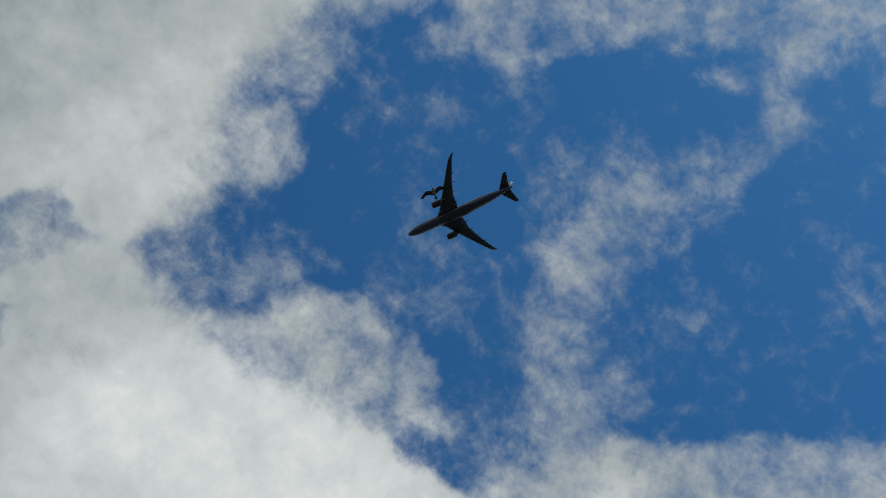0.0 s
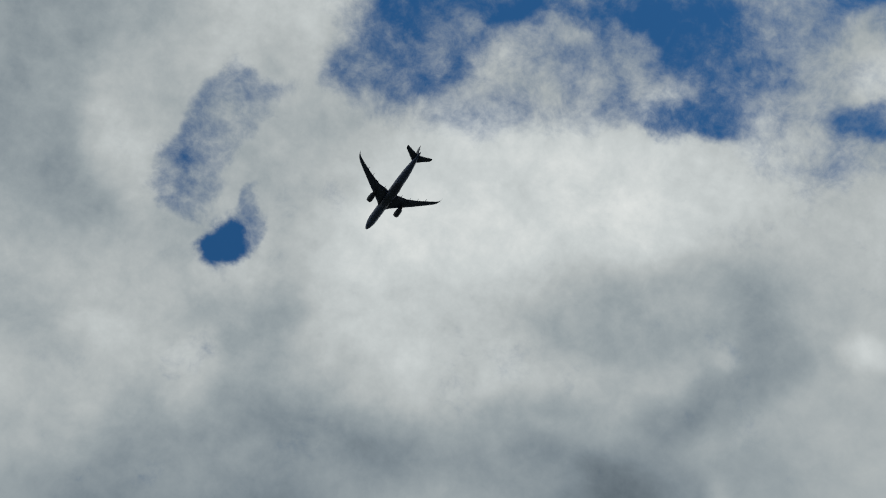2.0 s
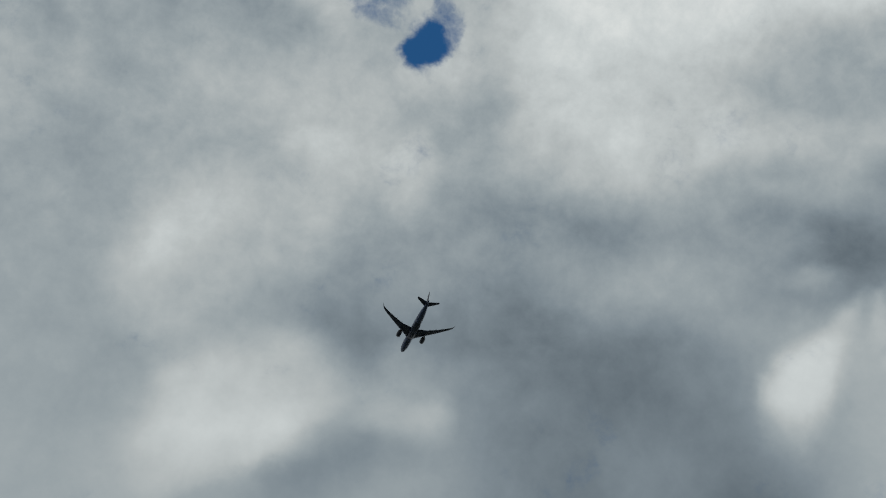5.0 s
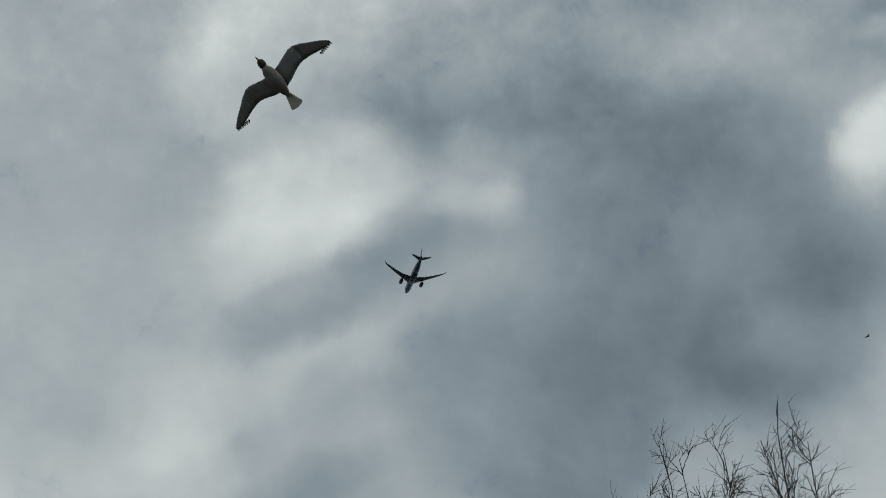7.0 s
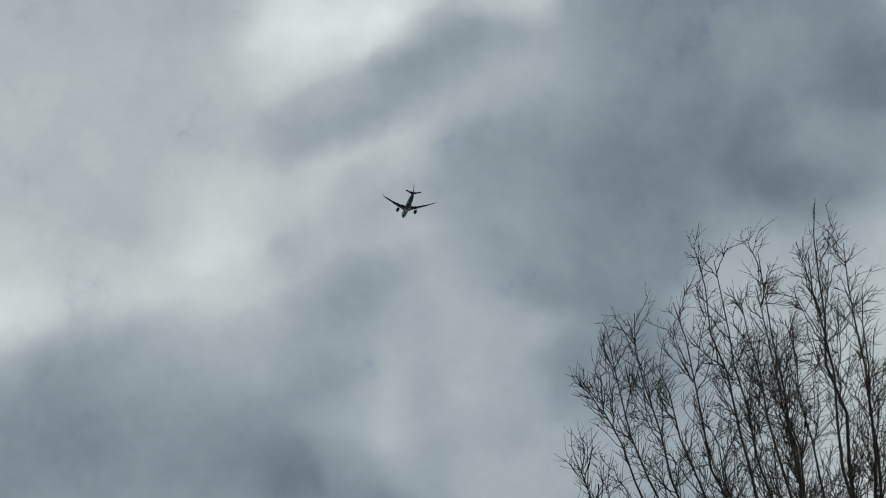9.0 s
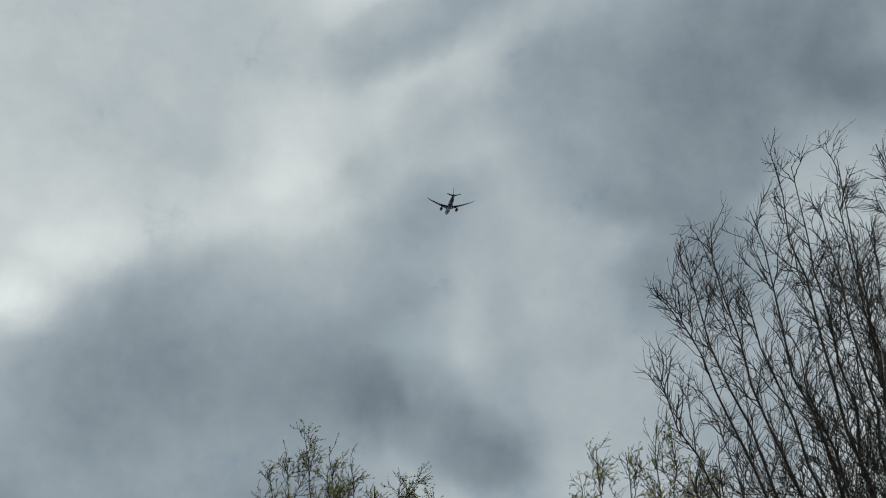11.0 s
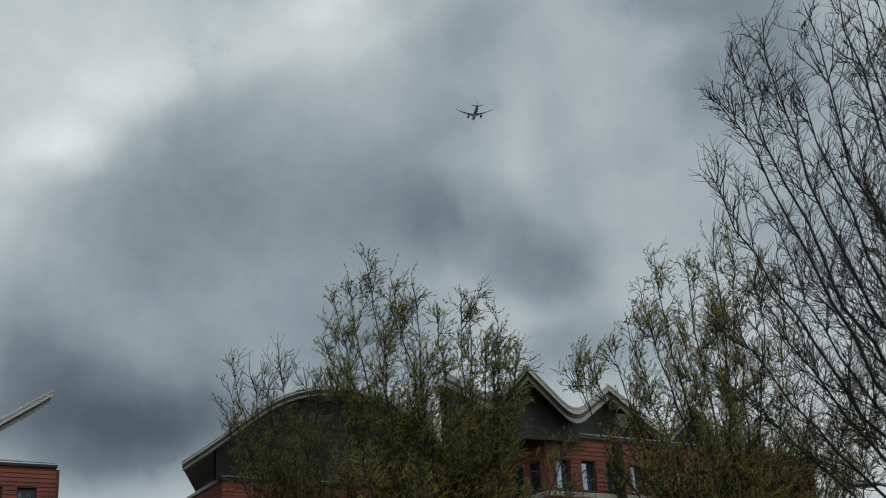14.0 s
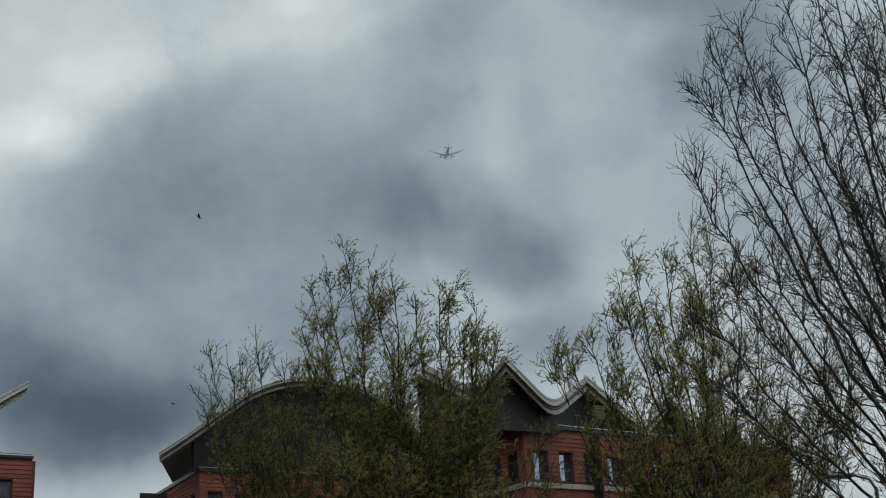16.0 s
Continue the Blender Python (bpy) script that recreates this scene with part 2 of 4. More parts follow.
swell(-5.9, 62.0, 5.8, 4.2, 22, 0.024)
swell(15.8, 64.1, 6.0, 4.4, 2, -0.048)
swell(38.7, 62.6, 5.9, 4.4, -18, -0.036)
swell(56.8, 58.1, 5.5, 4.2, -34, -0.024)
swell(1.5, 47.6, 5.8, 4.3, 11, -0.036)
swell(16.4, 48.6, 6.0, 4.5, 0, -0.036)
swell(31.8, 47.6, 5.9, 4.5, -11, -0.024)
swell(45.6, 44.8, 5.5, 4.3, -21, -0.060)
swell(2.4, 54.9, 6.0, 4.4, 8, 0.024)
swell(20.4, 55.0, 5.9, 4.4, -6, 0.036)
swell(3.9, 47.2, 6.1, 4.5, 6, -0.024)
swell(-7.6, 37.9, 5.8, 4.3, 13, -0.024)
swell(18.4, 39.6, 5.9, 4.5, -4, -0.024)
swell(31.2, 38.3, 5.5, 4.3, -12, -0.048)
swell(-1.1, 40.8, 6.0, 4.4, 4, 0.036)
swell(12.5, 40.7, 5.9, 4.4, -5, 0.036)
swell(25.4, 39.2, 5.5, 4.2, -13, 0.048)
swell(-12.4, 31.9, 5.8, 4.4, 10, -0.024)
swell(23.7, 31.8, 5.5, 4.4, -10, -0.036)
swell(-0.1, 25.3, 6.0, 4.5, 2, -0.048)
swell(11.3, 25.3, 5.9, 4.5, -3, -0.060)
swell(22.3, 24.4, 5.5, 4.3, -7, -0.036)
swell(8.2, 34.8, 5.9, 4.4, -4, 0.024)
swell(7.7, 27.1, 6.0, 4.5, -3, -0.048)
swell(18.9, 26.1, 5.5, 4.4, -8, -0.048)
swell(-14.2, 18.9, 5.8, 4.3, 5, -0.048)
swell(-3.6, 19.4, 6.0, 4.5, 1, -0.072)
swell(7.3, 19.4, 5.9, 4.5, -2, -0.060)
swell(17.8, 18.7, 5.5, 4.3, -6, -0.036)
swell(-5.8, 26.8, 6.0, 4.4, -1, 0.048)
swell(16.7, 24.8, 5.5, 4.2, -10, -0.024)
swell(-6.0, 19.1, 6.1, 4.5, -1, -0.048)
swell(5.0, 18.5, 6.0, 4.5, -5, -0.060)
swell(15.5, 17.4, 5.5, 4.4, -8, -0.024)
swell(-16.3, 11.5, 5.8, 4.3, 0, -0.108)
swell(-6.1, 11.3, 6.0, 4.5, -2, -0.060)
swell(4.3, 10.8, 5.9, 4.5, -4, -0.036)
swell(14.5, 10.0, 5.5, 4.3, -6, -0.024)
swell(-13.8, 46.3, 5.8, 4.2, 15, 0.024)
swell(0.6, 47.9, 6.0, 4.4, 4, 0.048)
swell(16.0, 47.7, 5.9, 4.4, -7, 0.060)
swell(30.2, 45.5, 5.5, 4.2, -17, 0.072)
swell(-11.7, 38.9, 5.8, 4.4, 11, 0.024)
swell(1.3, 40.2, 6.1, 4.5, 3, 0.024)
swell(14.9, 40.0, 6.0, 4.5, -6, 0.024)
swell(27.7, 38.3, 5.5, 4.4, -14, 0.024)
swell(1.8, 32.5, 6.0, 4.5, 2, -0.018)
swell(14.0, 32.3, 5.9, 4.5, -4, -0.036)
swell(25.6, 31.0, 5.5, 4.3, -11, -0.048)
swell(-16.3, 26.3, 5.8, 4.2, 3, 0.024)
swell(-5.1, 26.3, 6.0, 4.4, -2, 0.060)
swell(6.3, 25.5, 5.9, 4.4, -7, 0.048)
swell(-16.2, 18.8, 5.8, 4.4, 1, 0.024)
swell(-5.5, 18.6, 6.1, 4.5, -3, 0.024)
swell(-16.0, 11.3, 5.8, 4.3, -1, -0.060)
swell(27.4, 71.9, 6.0, 4.4, -1, -0.024)
swell(26.7, 64.1, 6.1, 4.5, -2, -0.018)
swell(49.3, 62.0, 6.0, 4.5, -22, -0.024)
swell(66.7, 57.0, 5.5, 4.4, -37, -0.024)
swell(59.6, 50.8, 5.5, 4.3, -29, 0.048)
swell(-15.3, 12.0, 5.8, 4.3, 3, -0.030)
swell(-5.1, 12.3, 6.0, 4.5, 0, -0.024)
swell(-1.1, 40.8, 6.0, 4.4, 4, 0.018)
swell(12.5, 40.7, 5.9, 4.4, -5, 0.018)
swell(25.4, 39.2, 5.5, 4.2, -13, 0.018)
swell(-11.0, 24.5, 5.8, 4.3, 7, -0.024)
swell(-0.1, 25.3, 6.0, 4.5, 2, -0.048)
swell(11.3, 25.3, 5.9, 4.5, -3, -0.048)
swell(-1.8, 44.2, 5.8, 4.3, 12, -0.048)
swell(12.2, 45.4, 6.0, 4.5, 2, -0.054)
swell(26.8, 44.7, 5.9, 4.5, -9, -0.036)
swell(40.2, 42.4, 5.5, 4.3, -18, -0.030)
swell(-16.3, 26.7, 5.8, 4.2, 3, 0.024)
swell(-5.1, 26.8, 6.0, 4.4, -2, 0.042)
swell(6.3, 25.9, 5.9, 4.4, -7, 0.036)
swell(17.2, 24.3, 5.5, 4.2, -12, 0.012)
swell(-5.5, 19.0, 6.1, 4.5, -3, 0.018)
swell(9.3, 49.6, 19.9, 2.9, -1, 0.035)
swell(32.3, 60.7, 8.0, 4.0, -2, 0.045)

# fine structure of the cloud: torn overhead, smoother where the deck closes lower down
height = WN.new("ShaderNodeSeparateXYZ")
WL.new(direction, height.inputs[0])
torn = WN.new("ShaderNodeMapRange")
torn.interpolation_type = "SMOOTHSTEP"
for key, value in zip(("From Min", "From Max", "To Min", "To Max"), (0.62, 0.86, 0.35, 1.0)):
    torn.inputs[key].default_value = value
WL.new(height.outputs["Z"], torn.inputs["Value"])
fine = wnoise(mild_dir, 13.0, 12.0, 0.66).outputs[0]
broad = wnoise(direction, 5.0, 4.0, 0.5).outputs[0]
wisp = wnoise(warped(direction, 12.0, 0.03, 3.0), 17.0, 8.0, 0.58).outputs[0]
finer = wnoise(mild_dir, 48.0, 8.0, 0.68).outputs[0]
bright = wmath("ADD", deck["tone"], wmath("MULTIPLY", wmath("SUBTRACT", broad, 0.5), 0.08))
grain = wmath("ADD", wmath("MULTIPLY", wmath("SUBTRACT", wisp, 0.5), 0.26), wmath("MULTIPLY", wmath("SUBTRACT", finer, 0.5), 0.15))
bright = wmath("ADD", bright, wmath("MULTIPLY", grain, torn.outputs[0]))
edge = wmath("ADD", deck["cover"], wmath("MULTIPLY", wmath("SUBTRACT", fine, 0.5), 1.8))
edge = wmath("ADD", edge, wmath("MULTIPLY", wmath("SUBTRACT", finer, 0.5), 0.9))
cover = WN.new("ShaderNodeMapRange")
cover.interpolation_type = "SMOOTHSTEP"
for key, value in zip(("From Min", "From Max", "To Min", "To Max"), (0.02, 1.08, 0.0, 1.0)):
    cover.inputs[key].default_value = value
WL.new(edge, cover.inputs["Value"])
ramp = WN.new("ShaderNodeValToRGB")
stops = ((0.30, (0.064, 0.085, 0.104)), (0.42, (0.122, 0.154, 0.179)), (0.52, (0.209, 0.253, 0.284)),
         (0.62, (0.312, 0.358, 0.378)), (0.72, (0.442, 0.478, 0.482)), (0.82, (0.58, 0.62, 0.62)), (0.94, (0.80, 0.82, 0.80)))
while len(ramp.color_ramp.elements) < len(stops):
    ramp.color_ramp.elements.new(0.5)
for el, (at, rgb) in zip(ramp.color_ramp.elements, stops):
    el.position, el.color = at, (*rgb, 1)
WL.new(bright, ramp.inputs[0])
blue = WN.new("ShaderNodeTexSky")
blue.sky_type, blue.sun_disc = "NISHITA", False
blue.sun_elevation, blue.sun_rotation = radians(SUN_EL), radians(SUN_AZ)
blue.air_density, blue.dust_density, blue.ozone_density = 1.0, 0.3, 3.0
clear = WN.new("ShaderNodeVectorMath")
clear.operation = "MULTIPLY"
clear.inputs[1].default_value = (0.023, 0.062, 0.084)
WL.new(blue.outputs[0], clear.inputs[0])
sky = WN.new("ShaderNodeMix")
sky.data_type = "RGBA"
WL.new(cover.outputs[0], sky.inputs[0])
WL.new(clear.outputs[0], sky.inputs[6])
WL.new(ramp.outputs[0], sky.inputs[7])
back = WN.new("ShaderNodeBackground")
WL.new(sky.outputs[2], back.inputs[0])
WL.new(back.outputs[0], WN.new("ShaderNodeOutputWorld").inputs[0])

scene.world = world


# ---- materials ----
def material(name, base, rough=0.6, metal=0.0, vary=0.15, scale=4.0, bump=0.0, second=None, spots=30.0):
    """A painted, stony or woody surface: two scales of change in colour and a fine relief."""
    m = bpy.data.materials.new(name)
    m.use_nodes = True
    N, L = m.node_tree.nodes, m.node_tree.links
    b = N["Principled BSDF"]
    b.inputs["Roughness"].default_value, b.inputs["Metallic"].default_value = rough, metal
    co = N.new("ShaderNodeTexCoord").outputs["Object"]
    n1, n2 = N.new("ShaderNodeTexNoise"), N.new("ShaderNodeTexNoise")
    for n, s in ((n1, scale), (n2, scale * spots)):
        n.inputs["Scale"].default_value, n.inputs["Detail"].default_value = s, 4
        L.new(co, n.inputs["Vector"])
    mix = N.new("ShaderNodeMix")
    mix.data_type = "RGBA"
    dark = tuple(c * (1 - vary * 1.6) for c in base)
    light = second or tuple(min(1, c * (1 + vary)) for c in base)
    mix.inputs[6].default_value, mix.inputs[7].default_value = (*dark, 1), (*light, 1)
    add = N.new("ShaderNodeMath")
    add.operation = "MULTIPLY_ADD"
    L.new(n2.outputs[0], add.inputs[0])
    add.inputs[1].default_value = 0.5
    half = N.new("ShaderNodeMath")
    half.operation = "MULTIPLY_ADD"
    L.new(n1.outputs[0], half.inputs[0])
    half.inputs[1].default_value, half.inputs[2].default_value = 1.4, -0.45
    L.new(half.outputs[0], add.inputs[2])
    add.use_clamp = True
    L.new(add.outputs[0], mix.inputs[0])
    L.new(mix.outputs[2], b.inputs["Base Color"])
    if bump:
        bp = N.new("ShaderNodeBump")
        bp.inputs["Strength"].default_value = bump
        L.new(n2.outputs[0], bp.inputs["Height"])
        L.new(bp.outputs[0], b.inputs["Normal"])
    return m


def vary_pieces(m, spread):
    """Shift brightness a little from piece to piece."""
    N, L = m.node_tree.nodes, m.node_tree.links
    b = N["Principled BSDF"]
    src = b.inputs["Base Color"].links[0].from_socket
    hsv = N.new("ShaderNodeHueSaturation")
    mr = N.new("ShaderNodeMapRange")
    mr.inputs["To Min"].default_value, mr.inputs["To Max"].default_value = 1 - spread, 1 + spread
    L.new(N.new("ShaderNodeObjectInfo").outputs["Random"], mr.inputs["Value"])
    L.new(mr.outputs[0], hsv.inputs["Value"])
    L.new(src, hsv.inputs["Color"])
    L.new(hsv.outputs[0], b.inputs["Base Color"])
    return m


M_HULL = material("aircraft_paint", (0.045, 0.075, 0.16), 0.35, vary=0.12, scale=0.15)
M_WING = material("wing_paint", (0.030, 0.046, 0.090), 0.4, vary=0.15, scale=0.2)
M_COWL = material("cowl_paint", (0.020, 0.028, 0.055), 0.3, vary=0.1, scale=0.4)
M_STEEL = material("bare_metal", (0.35, 0.35, 0.36), 0.35, 0.9, vary=0.1, scale=2)
M_DARK = material("dark_duct", (0.02, 0.02, 0.022), 0.7, vary=0.1, scale=2)


# ---- building blocks ----
def part(name, bm, mat, parent=None, label="", smooth=False):
    me = bpy.data.meshes.new(name)
    bm.to_mesh(me)
    bm.free()
    me.materials.append(mat)
    if smooth:
        me.shade_smooth()
    ob = new(name, me)
    ob.parent = parent
    if label:
        ob["label"] = label
    return ob


def mesh_part(name, verts, faces, mat, parent=None, label="", smooth=False):
    me = bpy.data.meshes.new(name)
    me.from_pydata([tuple(v) for v in verts], [], faces)
    me.materials.append(mat)
    if smooth:
        me.shade_smooth()
    ob = new(name, me)
    ob.parent = parent
    if label:
        ob["label"] = label
    return ob


def loft(rings, closed=True):
    """A bmesh skinned over rings of equal count, capped at both ends."""
    bm = bmesh.new()
    vs = [[bm.verts.new(p) for p in r] for r in rings]
    n = len(rings[0])
    for a, b in zip(vs, vs[1:]):
        for i in range(n if closed else n - 1):
            bm.faces.new((a[i], a[(i + 1) % n], b[(i + 1) % n], b[i]))
    if closed:
        bm.faces.new(vs[0][::-1])
        bm.faces.new(vs[-1])
    bmesh.ops.recalc_face_normals(bm, faces=bm.faces)
    return bm


def ring(y, rx, rz, zc=0.0, xc=0.0, n=24):
    return [(xc + rx * math.cos(2 * math.pi * i / n), y, zc + rz * math.sin(2 * math.pi * i / n)) for i in range(n)]


FOIL = ((1.0, 0.0), (0.7, 0.045), (0.35, 0.065), (0.1, 0.05), (0.0, 0.0), (0.1, -0.035), (0.35, -0.045), (0.7, -0.025))


def foil(x, y_lead, chord, z, thick=1.0, upright=False):
    """A wing section whose leading edge lies at y_lead."""
    out = []
    for c, t in FOIL:
        y, h = y_lead - c * chord, t * chord * thick
        out.append((x + h, y, z) if upright else (x, y, z + h))
    return out


def airliner():
    thing = new("airliner")
    tagged(thing, "dark wide-body twin-engine jet airliner climbing below grey cloud", "airplane")
    hull = [(33.0, 0.05, -0.9), (32.6, 0.7, -0.85), (31.6, 1.35, -0.7), (30.0, 2.0, -0.5), (27.5, 2.6, -0.25), (24.5, 2.95, -0.05),
            (21.0, 3.0, 0), (0.0, 3.0, 0), (-10.0, 3.0, 0), (-15.0, 2.85, 0.15), (-20.0, 2.4, 0.6), (-25.0, 1.75, 1.15),
            (-29.5, 1.1, 1.6), (-32.5, 0.6, 1.85), (-33.8, 0.28, 1.95)]
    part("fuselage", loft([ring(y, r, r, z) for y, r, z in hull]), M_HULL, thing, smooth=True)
    belly = [(14.5, 0.3, 0.2), (12, 2.7, 1.5), (6, 3.25, 2.2), (-4, 3.2, 2.2), (-9, 2.4, 1.4), (-11.5, 0.4, 0.3)]
    part("belly_fairing", loft([ring(y, rx, rz, -1.6) for y, rx, rz in belly]), M_WING, thing, smooth=True)
    for s in (-1, 1):
        secs = [(2.0, 14.0, 13.5, -1.3), (5.0, 11.0, 11.4, -1.0), (10.5, 7.2, 7.9, -0.3), (18.0, 2.0, 5.4, 0.9),
                (25.0, -2.9, 3.7, 2.2), (29.0, -5.8, 2.7, 3.1), (30.6, -7.3, 2.1, 3.7), (31.7, -8.9, 1.5, 4.5), (32.3, -10.6, 0.8, 5.6), (32.4, -11.6, 0.25, 6.2)]
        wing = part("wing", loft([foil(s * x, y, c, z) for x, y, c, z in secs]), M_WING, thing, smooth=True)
        for x, y, z in ((6.5, -0.2, -1.5), (12.5, -1.2, -0.7), (17.5, -3.3, 0.3), (22.3, -5.2, 1.2)):
            part("flap_track_fairing", loft([ring(y + 2.0 - k * 4.2, 0.2 * math.sin(math.pi * max(0.04, min(0.97, k))) + 0.03, 0.28 * math.sin(math.pi * max(0.04, min(0.97, k))) + 0.03, z, s * x, 8)
                                             for k in (0, 0.2, 0.5, 0.8, 1)]), M_WING, wing, smooth=True)
        pod = [(12.6, 1.62), (12.4, 1.8), (11.4, 1.95), (9.5, 1.98), (7.6, 1.75), (6.6, 1.45)]
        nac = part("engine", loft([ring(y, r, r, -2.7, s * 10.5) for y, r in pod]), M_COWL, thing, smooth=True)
        part("intake_lip", loft([ring(12.75, 1.5, 1.5, -2.7, s * 10.5), ring(12.85, 1.62, 1.62, -2.7, s * 10.5), ring(12.5, 1.83, 1.83, -2.7, s * 10.5)]), M_STEEL, nac, smooth=True)
        part("exhaust_cone", loft([ring(6.7, 1.0, 1.0, -2.7, s * 10.5), ring(5.2, 0.75, 0.75, -2.7, s * 10.5), ring(4.0, 0.1, 0.1, -2.7, s * 10.5)]), M_DARK, nac, smooth=True)
        part("engine_pylon", loft([foil(s * 10.5, 11.0, 6.5, -1.1, 0.6, True), foil(s * 10.5, 8.0, 6.5, -0.2, 0.6, True)]), M_COWL, nac)
        tail = [(0.8, -25.2, 6.4, 1.7), (5.0, -28.2, 4.3, 2.2), (9.0, -31.0, 2.6, 2.65), (9.5, -32.0, 1.5, 2.7)]
        part("tailplane", loft([foil(s * x, y, c, z) for x, y, c, z in tail]), M_WING, thing, smooth=True)
    fin = [(2.0, -21.5, 9.6), (4.0, -23.7, 8.0), (8.0, -27.3, 5.9), (11.0, -30.0, 4.3), (11.8, -31.3, 3.0)]
    part("tail_fin", loft([foil(0, y, c, z, 0.9, True) for z, y, c in fin]), M_COWL, thing, smooth=True)
    return thing


plane = airliner()


def cloud_shred():
    """The hem of the cloud deck that the airliner climbs into: torn veils, one behind another."""
    mat = bpy.data.materials.new("torn_cloud")
    mat.use_nodes = True
    N, L = mat.node_tree.nodes, mat.node_tree.links
    N.clear()
    co = N.new("ShaderNodeTexCoord").outputs["Object"]
    nz = N.new("ShaderNodeTexNoise")
    nz.inputs["Scale"].default_value, nz.inputs["Detail"].default_value = 0.03, 5
    L.new(co, nz.inputs["Vector"])
    sq = N.new("ShaderNodeVectorMath")
    sq.operation = "DIVIDE"
    L.new(co, sq.inputs[0])
    sq.inputs[1].default_value = (110, 400, 55)
    ln = N.new("ShaderNodeVectorMath")
    ln.operation = "LENGTH"
    L.new(sq.outputs[0], ln.inputs[0])
    fall = N.new("ShaderNodeMapRange")
    fall.interpolation_type = "SMOOTHSTEP"
    for key, value in zip(("From Min", "From Max", "To Min", "To Max"), (0.0, 1.0, 1.0, 0.0)):
        fall.inputs[key].default_value = value
    L.new(ln.outputs["Value"], fall.inputs["Value"])
    thin = N.new("ShaderNodeMath")
    thin.operation = "MULTIPLY"
    L.new(nz.outputs[0], thin.inputs[0])
    L.new(fall.outputs[0], thin.inputs[1])
    half = N.new("ShaderNodeMath")
    half.operation = "MULTIPLY"
    half.inputs[1].default_value = 0.28
    L.new(thin.outputs[0], half.inputs[0])
    dif, tra = N.new("ShaderNodeBsdfDiffuse"), N.new("ShaderNodeBsdfTranslucent")
    both = N.new("ShaderNodeAddShader")
    for n in (dif, tra):
        n.inputs[0].default_value = (0.40, 0.46, 0.50, 1)
    L.new(dif.outputs[0], both.inputs[0])
    L.new(tra.outputs[0], both.inputs[1])
    mix = N.new("ShaderNodeMixShader")
    L.new(half.outputs[0], mix.inputs[0])
    L.new(N.new("ShaderNodeBsdfTransparent").outputs[0], mix.inputs[1])
    L.new(both.outputs[0], mix.inputs[2])
    L.new(mix.outputs[0], N.new("ShaderNodeOutputMaterial").inputs[0])
    thing = new("cloud_shred")
    thing.location = (18, 2032, 862)
    tagged(thing, "thin grey shred of cloud hanging below the deck", "cloud", kind="stuff")
    for i in range(4):
        bm = bmesh.new()
        bmesh.ops.create_grid(bm, x_segments=26, y_segments=14, size=1)
        for v in bm.verts:
            x, z = v.co.x * 120, v.co.y * 62
            v.co = Vector((x, 22 * i - 34 + 14 * noise.noise((x * 0.02, z * 0.02, i * 3.7)), z))
        part("veil", bm, mat, thing, smooth=True)


cloud_shred()


# ---- ground ----
M_GROUND = material("ground_cover", (0.07, 0.075, 0.05), 0.95, vary=0.3, scale=0.08, bump=0.3, spots=60)
bm = bmesh.new()
bmesh.ops.create_grid(bm, x_segments=60, y_segments=60, size=4500)
tagged(part("ground", bm, M_GROUND), "dull green and grey ground under an overcast sky", "ground", kind="structure")

# ---- trees ----
M_BARK = material("willow_bark", (0.027, 0.023, 0.019), 0.9, vary=0.3, scale=3, bump=0.4)
M_TWIG = material("dark_twigs", (0.022, 0.019, 0.015), 0.85, vary=0.25, scale=2)
M_TWIG_OLIVE = material("olive_twigs", (0.060, 0.058, 0.024), 0.85, vary=0.3, scale=1)
M_LEAF_DULL = material("dull_buds", (0.040, 0.038, 0.018), 0.8, vary=0.4, scale=1.2)
M_LEAF = material("young_willow_leaves", (0.210, 0.230, 0.045), 0.7, vary=0.35, scale=0.5, second=(0.30, 0.28, 0.06))


def tubes(paths, sides):
    """Verts and faces of thin tapering tubes along paths of (points, first radius, last radius)."""
    verts, faces = [], []
    ang = np.arange(sides) * 2 * np.pi / sides
    ca, sa = np.cos(ang)[None, :, None], np.sin(ang)[None, :, None]
    start = 0
    for pts, r0, r1 in paths:
        p = np.asarray(pts, float)
        n = len(p)
        d = np.gradient(p, axis=0)
        d /= np.linalg.norm(d, axis=1)[:, None] + 1e-9
        ref = np.array((0.31, 0.95, 0.07))
        a = np.cross(d, ref)
        a /= np.linalg.norm(a, axis=1)[:, None] + 1e-9
        b = np.cross(d, a)
        r = (r0 + (r1 - r0) * np.linspace(0, 1, n))[:, None, None]
        v = p[:, None, :] + r * (ca * a[:, None, :] + sa * b[:, None, :])
        verts.append(v.reshape(-1, 3))
        for i in range(n - 1):
            for k in range(sides):
                q = (k + 1) % sides
                faces.append((start + i * sides + k, start + i * sides + q, start + (i + 1) * sides + q, start + (i + 1) * sides + k))
        start += n * sides
    return np.concatenate(verts), faces


